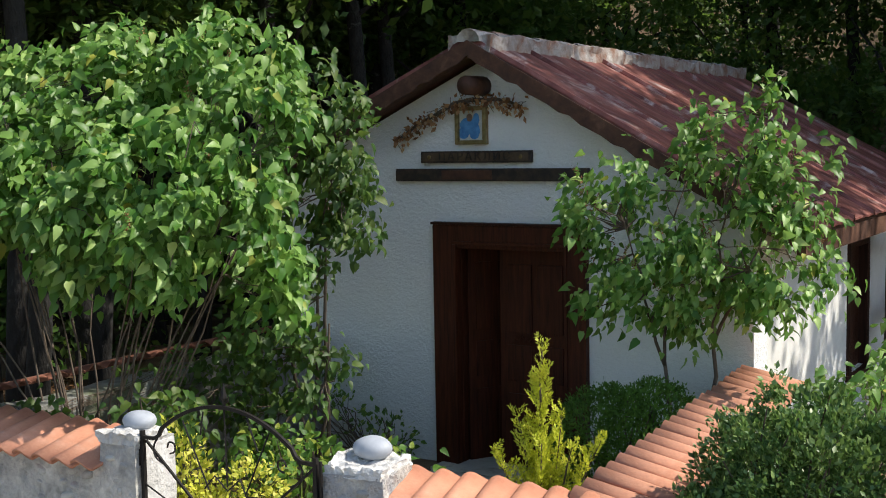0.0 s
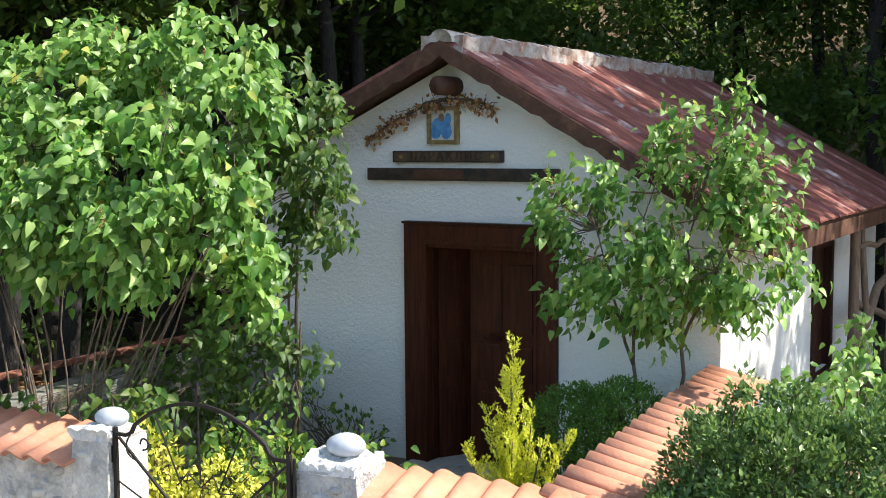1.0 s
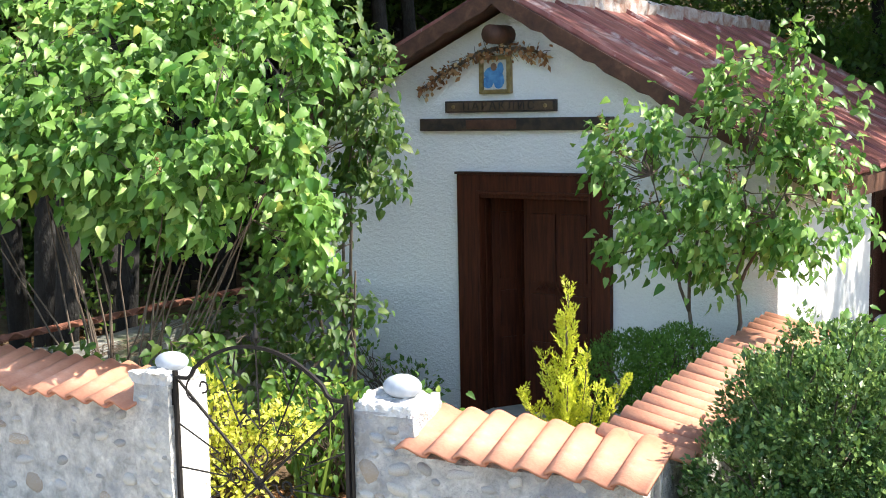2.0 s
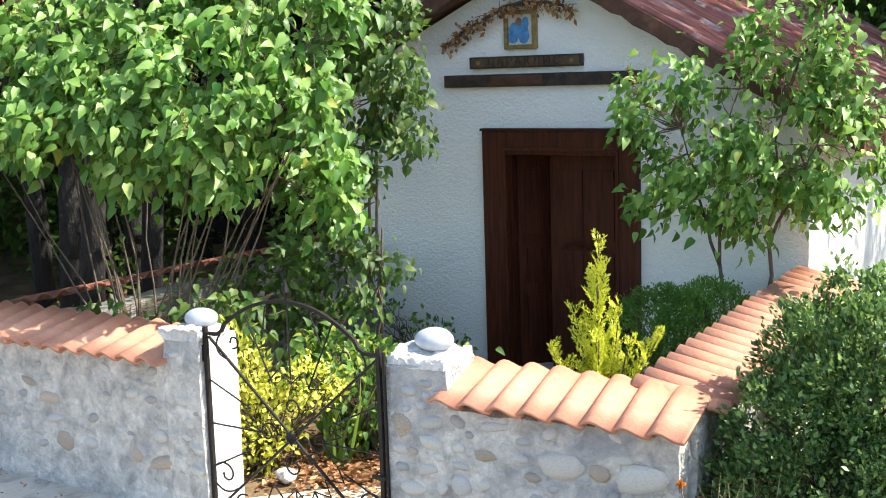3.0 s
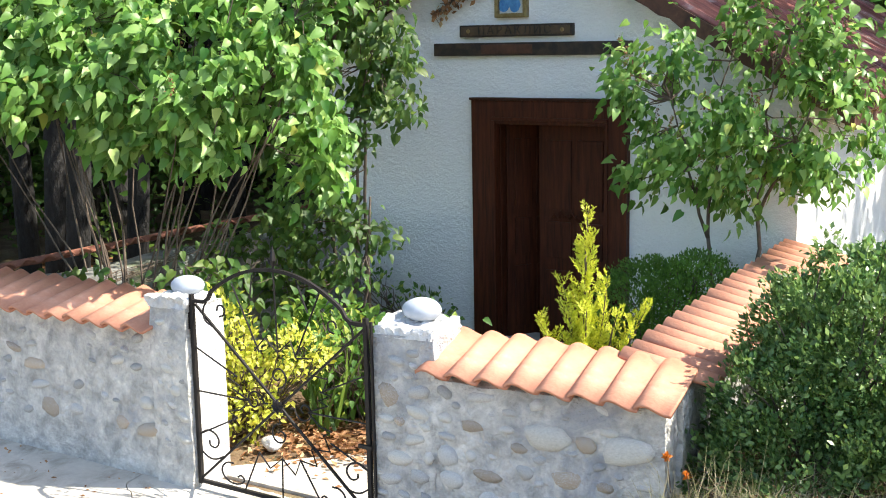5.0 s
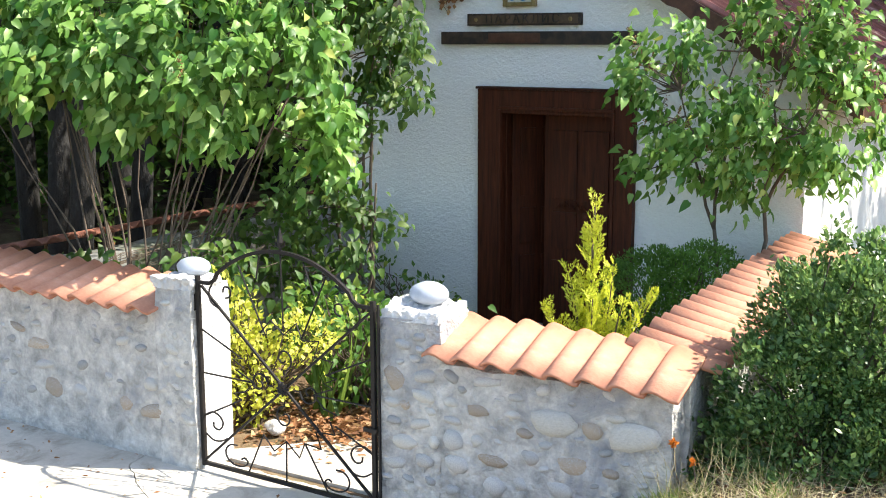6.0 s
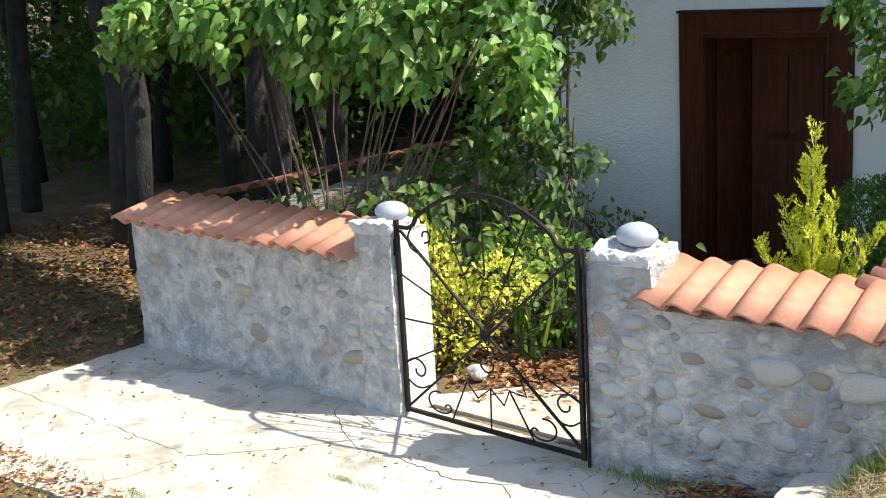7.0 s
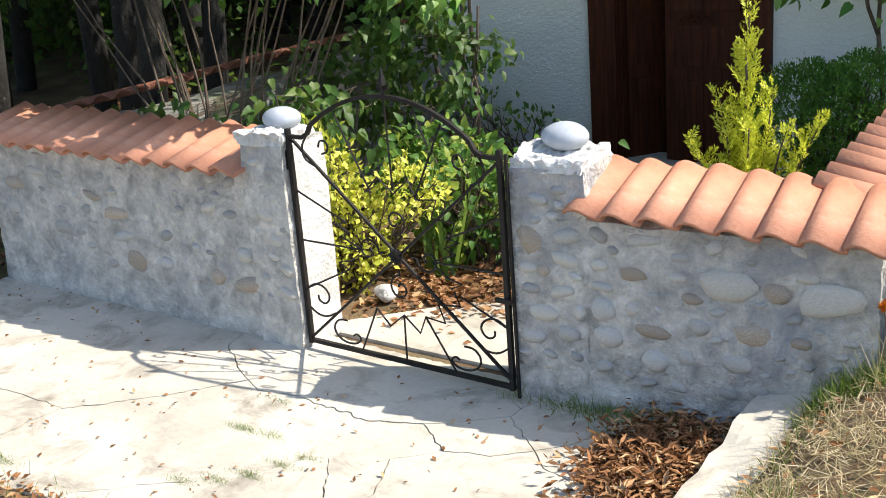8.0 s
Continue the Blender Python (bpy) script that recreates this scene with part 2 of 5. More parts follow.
def tube(points, radii, sides=6, bm=None, square=False):
    """A bar swept along points; radii is one number or one per point."""
    bm = bm or bmesh.new()
    pts = [Vector(p) for p in points]
    if isinstance(radii, (int, float)):
        radii = [radii] * len(pts)
    rings, up = [], None
    for i, p in enumerate(pts):
        d = (pts[min(i + 1, len(pts) - 1)] - pts[max(i - 1, 0)]).normalized()
        if up is None:
            up = Vector((0, 1, 0)) if abs(d.y) < 0.9 else Vector((1, 0, 0))
        side = d.cross(up).normalized()
        up = side.cross(d).normalized()
        off = math.pi / 4 if square else 0
        k = radii[i] * (1.414 if square else 1)
        rings.append([bm.verts.new(p + side * k * math.cos(off + 2 * math.pi * s / sides) + up * k * math.sin(off + 2 * math.pi * s / sides)) for s in range(sides)])
    for a, b in zip(rings, rings[1:]):
        for s in range(sides):
            bm.faces.new((a[s], a[(s + 1) % sides], b[(s + 1) % sides], b[s]))
    bm.faces.new(rings[0][::-1])
    bm.faces.new(rings[-1])
    return bm


def blades(shape, faces, pos, tip, normal, size):
    """Many leaves as vertices and faces: a blade per position, its tip along one way and its face along another."""
    pos, tip, normal = np.asarray(pos, float), np.asarray(tip, float), np.asarray(normal, float)
    tip /= np.linalg.norm(tip, axis=1)[:, None] + 1e-9
    side = np.cross(tip, normal)
    side /= np.linalg.norm(side, axis=1)[:, None] + 1e-9
    nor = np.cross(side, tip)
    sh = np.asarray(shape, float)
    v = pos[:, None, :] + np.asarray(size)[:, None, None] * (sh[None, :, 0, None] * side[:, None, :] + sh[None, :, 1, None] * tip[:, None, :] + sh[None, :, 2, None] * nor[:, None, :])
    k = len(sh)
    f = (np.arange(len(pos))[:, None, None] * k + np.asarray(faces)[None]).reshape(-1, len(faces[0]))
    return v.reshape(-1, 3), f


def mesh_np(name, v, f, material):
    me = bpy.data.meshes.new(name)
    me.from_pydata(v.tolist(), [], f.tolist())
    me.materials.append(material)
    me.polygons.foreach_set("use_smooth", [True] * len(me.polygons))
    return me


HEART = [(0, 0.04, 0), (-0.18, 0.0, 0.05), (-0.33, 0.24, 0.11), (-0.24, 0.62, 0.05), (0, 1.10, -0.22), (0.24, 0.62, 0.05), (0.33, 0.24, 0.11), (0.18, 0.0, 0.05), (0, 0.5, 0.02)]
HEART_F = [(8, i, (i + 1) % 8) for i in range(8)]
OVAL = [(0, 0, 0), (-0.28, 0.45, 0.05), (0, 1.0, 0), (0.28, 0.45, 0.05)]
OVAL_F = [(0, 2, 1), (0, 3, 2)]
SPRIG = [(0, 0, 0), (-0.17, 0.5, 0.02), (0, 1.0, 0), (0.17, 0.5, 0.02)]
GRASS = [(-0.02, 0, 0), (0.02, 0, 0), (0.012, 0.6, 0.05), (0, 1.0, 0.18), (-0.012, 0.6, 0.05)]
STALK = [(-0.004, 0, 0), (0.004, 0, 0), (0.003, 0.6, 0.06), (0, 1.0, 0.22), (-0.003, 0.6, 0.06)]
GRASS_F = [(0, 1, 2), (0, 2, 4), (4, 2, 3)]


def unit(rng, n):
    v = rng.normal(size=(n, 3))
    return v / np.linalg.norm(v, axis=1)[:, None]


def crown_points(rng, blobs, clumps, per, spread, inner=0.55, lumps=0):
    """Leaf places in clumps on and inside a union of ellipsoids, and the way out from the middle of each."""
    vol = np.array([b[3] * b[4] * b[5] for b in blobs]) ** 0.7
    pick = rng.choice(len(blobs), clumps, p=vol / vol.sum())
    u = unit(rng, clumps)
    r = inner + (1.06 - inner) * rng.random(clumps) ** 0.6
    B = np.array(blobs)
    c = B[pick, :3] + u * B[pick, 3:6] * r[:, None]
    if lumps:
        seeds = rng.choice(clumps, max(1, clumps // lumps), replace=False)
        d2 = ((c[:, None, :] - c[None, seeds, :]) ** 2).sum(2)
        near = c[seeds][d2.argmin(1)]
        c = near + (c - near) * 0.5
    pos = np.repeat(c, per, 0) + rng.normal(size=(clumps * per, 3)) * spread
    out = np.repeat(u, per, 0)
    return pos, out, c


def heart_crown(name, rng, blobs, clumps, per, spread, size, material, parent, droop=0.9, lumps=8):
    pos, out, c = crown_points(rng, blobs, clumps, per, spread, 0.62, lumps)
    n = len(pos)
    tip = out * 0.35 + np.array([0.1, -0.36, -droop * 0.75]) + rng.normal(size=(n, 3)) * 0.46
    nor = out * 0.2 + np.array([0.8, -0.32, 0.6]) + rng.normal(size=(n, 3)) * 0.48
    v, f = blades(HEART, HEART_F, pos, tip, nor, size * (0.6 + 0.6 * rng.random(n)))
    ob = part(name, mesh_np(name, v, f, material), material, parent)
    return ob, c


# ---- ground ----
def height(x, y):
    """The lie of the land: a level apron, a bank on one side, a forest floor that climbs behind."""
    h = 0.0
    if x > -1.66:
        h += (0.55 + 0.25 * min(1.0, max(0.0, (3.5 - y) / 2))) * (1 - math.exp(-(x + 1.66) / 0.36)) * min(1.0, max(0.0, (14 - y) / 6))
    if y > 4.6:
        h -= 0.11 * min(1.0, (y - 4.6) / 3.6)
    if y > 15:
        h += 0.10 * (y - 15)
    if y > 24:
        h += 0.45 * (min(y, 60) - 24)
    if x < -7:
        h += 0.03 * (-7 - x)
    if x < -1.66 and y < 2.7:
        h += 0.02 * math.sin(x * 3) + 0.02
    return h


def build_ground():
    bm = bmesh.new()
    xs = [-300, -120, -60, -40] + list(np.arange(-28, -8, 1.0)) + list(np.arange(-8, 3.01, 0.16)) + [4, 6, 9, 13, 18, 26, 40, 80, 300]
    ys = [-300, -100, -40, -20, -12, -7, -4] + list(np.arange(-2.5, 9, 0.16)) + list(np.arange(9.5, 30, 1.0)) + [34, 40, 60, 120, 300]
    grid = []
    for y in ys:
        row = []
        for x in xs:
            near = -8 < x < 3 and -2.5 < y < 9
            z = height(x, min(y, 60)) + (noise.noise((x * 1.7, y * 1.7, 3)) * 0.03 if near else noise.noise((x * 0.2, y * 0.2, 1)) * 0.25)
            flat = -6.9 < x < -1.5 and 1.6 < y < 8.6
            row.append(bm.verts.new((x, y, (height(x, y) - (0.06 if -6.2 < x < -1.9 and 3.0 < y < 4.5 else 0.014) if flat and x < -1.7 else z - 0.02))))
        grid.append(row)
    for a, b in zip(grid, grid[1:]):
        for i in range(len(xs) - 1):
            bm.faces.new((a[i], a[i + 1], b[i + 1], b[i]))
    ob = part("ground", bm, SOIL, smooth=True)
    tagged(ob, "brown leaf-littered soil with dry grass patches", "ground", kind="structure")


build_ground()


# the apron in front of the gate, cast in slabs with open cracks between them
def build_apron():
    root = thing("pavement", "cracked pale concrete apron in front of the gate", "pavement", kind="structure")
    # corners where cracks meet or turn, by letter
    west = dict(a=(-6.32, 3.38), b=(-4.69, 3.38), c=(-4.48, 3.38), d=(-4.23, 3.62), e=(-3.93, 3.99), f=(-4.08, 4.07), g=(-4.31, 4.24), h=(-4.42, 4.55), i=(-6.32, 4.55),
                j=(-6.32, 2.55), k=(-4.62, 2.72), l=(-4.51, 3.08), m=(-3.87, 2.86), n=(-3.53, 3.17), o=(-3.30, 3.34), p=(-3.17, 3.59))
    east = dict(q=(-3.11, 3.61), r=(-2.89, 3.72), s=(-2.74, 3.87), t=(-2.95, 4.02), u=(-3.18, 3.93), v=(-3.56, 3.97), w=(-3.81, 3.93), x=(-2.67, 4.24), y=(-2.62, 4.55),
                z=(-2.43, 4.04), A=(-2.35, 4.13), B=(-2.28, 4.27), C=(-2.20, 4.55), D=(-2.33, 3.94), E=(-2.19, 3.90), F=(-1.80, 3.95), G=(-1.80, 4.55), H=(-2.56, 3.92),
                I=(-2.93, 3.38), J=(-2.82, 3.58), K=(-3.72, 2.2), L=(-2.75, 1.4), M=(-2.45, 1.4), N=(-1.80, 1.4), O=(-2.60, 2.9), P=(-2.82, 2.7), Q=(-2.95, 1.4))
    node = {**west, **east}
    slabs = ("abcdefghi", "hgfewvutxy", "yxzABC", "CBAzDEFG", "tsHzx", "ajklcb", "clkmnopqrstuvwed", "mKQLPIqpon", "qIPLMOJr", "rJOMNFEDzHs")
    rng = random.Random(5)

    def side(a, b):
        """The broken line of a crack, the same for the slabs on both sides of it."""
        flip = a > b
        p, q = (b, a) if flip else (a, b)
        dx, dy = q[0] - p[0], q[1] - p[1]
        ln = math.hypot(dx, dy)
        steps = max(3, int(ln / 0.018))
        pts = []
        for k in range(steps + 1):
            u = k / steps
            x, y = p[0] + dx * u, p[1] + dy * u
            off = (noise.noise((x * 5, y * 5, 2.0)) * 0.035 + noise.noise((x * 19, y * 19, 7.0)) * 0.022 + noise.noise((x * 47, y * 47, 3.0)) * 0.010) * math.sin(math.pi * u) ** 0.7 * min(1, ln / 0.4)
            pts.append((x - dy / ln * off, y + dx / ln * off))
        if flip:
            pts.reverse()
        return pts[:-1]

    for letters in slabs:
        corners = [node[c] for c in letters]
        area2 = sum(p[0] * q[1] - q[0] * p[1] for p, q in zip(corners, corners[1:] + corners[:1]))
        if area2 < 0:
            corners.reverse()
        loop = []
        for p, q in zip(corners, corners[1:] + corners[:1]):
            loop += side(p, q)
        n = len(loop)
        inset = []
        for k, (x, y) in enumerate(loop):
            (xa, ya), (xb, yb) = loop[k - 1], loop[(k + 1) % n]
            tx, ty = xb - xa, yb - ya
            ln = math.hypot(tx, ty) or 1
            gap = 0.0028 + 0.0022 * noise.noise((x * 4, y * 4, 11.0))
            inset.append((x - ty / ln * gap, y + tx / ln * gap))
        part("slab", prism(inset, "z", -0.06, rng.uniform(-0.002, 0.002)), CONCRETE, root)


build_apron()
path_shape = [(-4.1, 4.60), (-2.72, 4.62), (-2.72, 5.4), (-2.95, 6.5), (-3.15, 8.05), (-4.45, 8.05), (-3.8, 6.5), (-3.5, 5.35)]
path_bm = prism(path_shape, "z", -0.2, 0.0)
for vtx in path_bm.verts:
    vtx.co.z += height(vtx.co.x, vtx.co.y) + 0.004
tagged(part("path", path_bm, CONCRETE), "pale concrete path from the gate to the chapel door", "path", kind="structure")


# ---- courtyard walls ----
def lumpy_wall(a, b, thick, z0, z1, seed, step=0.07, lump=0.014, fine=11.0):
    """A rendered rubble wall from a to b (front face line), standing back by its thickness, with uneven faces."""
    a, b = Vector(a), Vector(b)
    d = (b - a).normalized()
    back = Vector((-d.y, d.x))
    ln = (b - a).length
    nx, nz, nt = max(2, int(ln / step)), max(2, int((z1 - z0) / step)), max(2, int(thick / step))
    bm = bmesh.new()

    def vert(i, j, k):
        p = a + d * ln * i / nx + back * thick * k / nt
        q = Vector((p.x, p.y, z0 + (z1 - z0) * j / nz))
        w = Vector((noise.noise(q * 4 + Vector((seed, 0, 0))), noise.noise(q * 4 + Vector((0, seed, 9))), noise.noise(q * 4 + Vector((7, 0, seed)))))
        w += 0.6 * Vector((noise.noise(q * fine), noise.noise(q * fine + Vector((5, 5, 5))), noise.noise(q * fine + Vector((1, 8, 2)))))
        if j == 0:
            w.z = 0
        return bm.verts.new(q + w * lump)

    made = {}

    def v(i, j, k):
        if (i, j, k) not in made:
            made[i, j, k] = vert(i, j, k)
        return made[i, j, k]

    for i in range(nx):
        for j in range(nz):
            bm.faces.new((v(i, j, 0), v(i + 1, j, 0), v(i + 1, j + 1, 0), v(i, j + 1, 0)))
            bm.faces.new((v(i, j, nt), v(i, j + 1, nt), v(i + 1, j + 1, nt), v(i + 1, j, nt)))
        for k in range(nt):
            bm.faces.new((v(i, nz, k), v(i + 1, nz, k), v(i + 1, nz, k + 1), v(i, nz, k + 1)))
    for j in range(nz):
        for k in range(nt):
            bm.faces.new((v(0, j, k), v(0, j + 1, k), v(0, j + 1, k + 1), v(0, j, k + 1)))
            bm.faces.new((v(nx, j, k), v(nx, j, k + 1), v(nx, j + 1, k + 1), v(nx, j + 1, k)))
    return bm


def build_tile_mesh(pitch, length, clay, lean=True):
    """One ribbed clay tile: a round rib and a shallow channel, running along +y, its rib across x."""
    bm = bmesh.new()
    prof = []
    for i in range(15):
        u = i / 14
        z = 0.018 * (1 + math.cos(math.pi * min(1.0, (u - 0.25) / 0.65 if u > 0.25 else (0.25 - u) / 0.5)))
        if not lean:
            z = 0.032 * math.sin(math.pi * u / 0.76) ** 0.8 if 0 < u < 0.76 else 0.0
        prof.append(((u - (0.25 if lean else 0.38)) * pitch * 1.04, z))
    rows = []
    for y, drop in ((0, 0), (length, 0)):
        rows.append(([bm.verts.new((x, y, z + 0.016)) for x, z in prof], [bm.verts.new((x, y, z)) for x, z in prof]))
    (t0, u0), (t1, u1) = rows
    for i in range(14):
        bm.faces.new((t0[i], t0[i + 1], t1[i + 1], t1[i]))
        bm.faces.new((u0[i + 1], u0[i], u1[i], u1[i + 1]))
        bm.faces.new((t0[i + 1], t0[i], u0[i], u0[i + 1]))
        bm.faces.new((t1[i], t1[i + 1], u1[i + 1], u1[i]))
    bm.faces.new((t0[0], t1[0], u1[0], u0[0]))
    bm.faces.new((t1[14], t0[14], u0[14], u1[14]))
    bmesh.ops.recalc_face_normals(bm, faces=bm.faces)
    me = mesh_from("roof_tile", bm, clay, smooth=True)
    return me


TILE_PITCH = 0.158
TILE_MESH = build_tile_mesh(TILE_PITCH, 0.46, TILE)
EVEN_TILE_MESH = build_tile_mesh(TILE_PITCH, 0.46, TILE, False)
SHADE_TILE_MESH = build_tile_mesh(TILE_PITCH, 0.46, SHADE_TILE, False)
rt = random.Random(3)


def lay_tiles(root, a, b, z_low, slope, count=None, fall=0.0, mesh=None):
    """Tiles side by side along the low edge from a to b, climbing to the left of that way."""
    a, b = Vector(a), Vector(b)
    d = (b - a).normalized()
    n = count or int(round((b - a).length / TILE_PITCH))
    ang = math.degrees(math.atan2(d.y, d.x))
    for i in range(n):
        p = a + d * ((b - a).length * (i + 0.5) / n)
        ob = part("roof_tile", mesh or TILE_MESH, TILE, root)
        jit = rt.uniform(-1.2, 1.2)
        ob.matrix_parent_inverse = Matrix()
        ob.matrix_basis = pose(p.x, p.y, z_low + fall * (i + 0.5) / n + rt.uniform(-0.004, 0.004), slope + rt.uniform(-0.8, 0.8), 0, ang + jit)


def stone_mesh(seed, material):
    bm = bmesh.new()
    bmesh.ops.create_icosphere(bm, subdivisions=2, radius=1)
    for vtx in bm.verts:
        c = vtx.co.copy()
        vtx.co *= 1 + 0.26 * noise.noise(c * 1.1 + Vector((seed * 3.1, 0, 0))) + 0.15 * noise.noise(c * 2.6 + Vector((0, seed * 2.3, 0)))
        vtx.co.y = vtx.co.y if vtx.co.y > -0.7 else -0.7 + (vtx.co.y + 0.7) * 0.35
    return mesh_from("stone", bm, material, smooth=True)


STONES = {m.name: [stone_mesh(i, m) for i in range(9)] for m in (STONE, PALE_STONE, OCHRE_STONE)}


def set_stone(root, line, s, z, w, h, material, proud=0.012, tilt=0.0):
    """A cobble bedded in the front face of a wall, s metres along it."""
    a, b = Vector(line[0]), Vector(line[1])
    d = (b - a).normalized()
    p = a + d * s
    ob = part("stone", random.Random(int(s * 991 + z * 77)).choice(STONES[material.name]), material, root)
    ob.matrix_parent_inverse = Matrix.Translation(-root.location)
    depth = 0.05
    ob.matrix_basis = pose(p.x + d.y * (proud - depth), p.y - d.x * (proud - depth), z, 0, 0, math.degrees(math.atan2(d.y, d.x))) @ pose(0, 0, 0, 0, tilt, 0) @ Matrix.Diagonal((w / 2, depth, h / 2, 1))


LEFT = ((-6.28, 4.36), (-4.17, 4.38))
RIGHT = ((-2.56, 4.443), (-1.32, 4.607))
SIDE = ((-1.32, 4.78), (-1.60, 8.30))
BACK = ((-6.02, 8.30), (-6.02, 4.66))
wall_left = part("wall_front_left", lumpy_wall(*LEFT, 0.30, -0.05, 0.84, 1, 0.04, 0.013, 14), MORTAR)
tagged(wall_left, "grey cement-rendered rubble courtyard wall with clay tile coping", "wall", kind="structure")
wall_right = part("wall_front_right", lumpy_wall(*RIGHT, 0.28, -0.05, 0.80, 2, 0.026, 0.017, 13), MORTAR)
tagged(wall_right, "grey mortared river-stone courtyard wall with clay tile coping", "wall", kind="structure")
wall_side = part("wall_side", lumpy_wall(*SIDE, 0.30, -0.15, 0.83, 3, 0.12), MORTAR)
tagged(wall_side, "low grey side wall with clay tile coping", "wall", kind="structure")
# Sun reaches this face, so its shade is put into the render colour
wall_back = part("wall_far", lumpy_wall(*BACK, 0.28, -0.15, 0.84, 4, 0.12), SHADE_RENDER)
tagged(wall_back, "grey side wall toned down for shade, with clay tile coping", "wall", kind="structure")


def build_pillar(x0, y0, x1, y1, top, seed, label, turn=0.0):
    root = thing("gate_pillar", label, "pillar", ((x0 + x1) / 2, (y0 + y1) / 2, 0), "pillars beside the gate")
    part("shaft", lumpy_wall((x0, y0), (x1, y0 + turn), y1 - y0, -0.05, top - 0.04, seed, 0.035, 0.012, 14), MORTAR, root)
    part("cap", lumpy_wall((x0 + 0.006, y0 + 0.006), (x1 - 0.006, y0 + turn + 0.006), y1 - y0 - 0.012, top - 0.05, top, seed + 3, 0.014, 0.034, 34), WHITE_MORTAR, root, "rough white mortar cap")
    if seed == 5:
        part("side_coat", lumpy_wall((x1 - 0.002, y0 + 0.045), (x1 + 0.012, y0 + 0.045), y1 - y0 - 0.05, 0.0, top - 0.05, 31, 0.05, 0.004), WHITE_MORTAR, root, "whitewashed inner face")
    return root


pillar_l = build_pillar(-4.19, 4.36, -3.92, 4.64, 1.04, 5, "grey rendered gate pillar with white mortar cap")
pillar_r = build_pillar(-2.735, 4.42, -2.42, 4.74, 1.04, 6, "stone-studded gate pillar with rough white mortar cap", 0.042)


def build_cobble(x, y, z, w, h):
    bm = bmesh.new()
    bmesh.ops.create_icosphere(bm, subdivisions=4, radius=1)
    for vtx in bm.verts:
        vtx.co *= 1 + 0.05 * noise.noise(vtx.co * 1.1 + Vector((x, 0, 0)))
        vtx.co = Vector((vtx.co.x * w / 2, vtx.co.y * w / 2 * 0.85, vtx.co.z * h / 2)) + Vector((x, y, z + h / 2))
    ob = part("cobblestone", bm, COBBLE, smooth=True)
    tagged(ob, "smooth pale blue-grey river cobble on a pillar", "stone", "cobbles on the pillars")


build_cobble(-4.055, 4.53, 1.028, 0.195, 0.11)
build_cobble(-2.60, 4.645, 1.028, 0.20, 0.115)


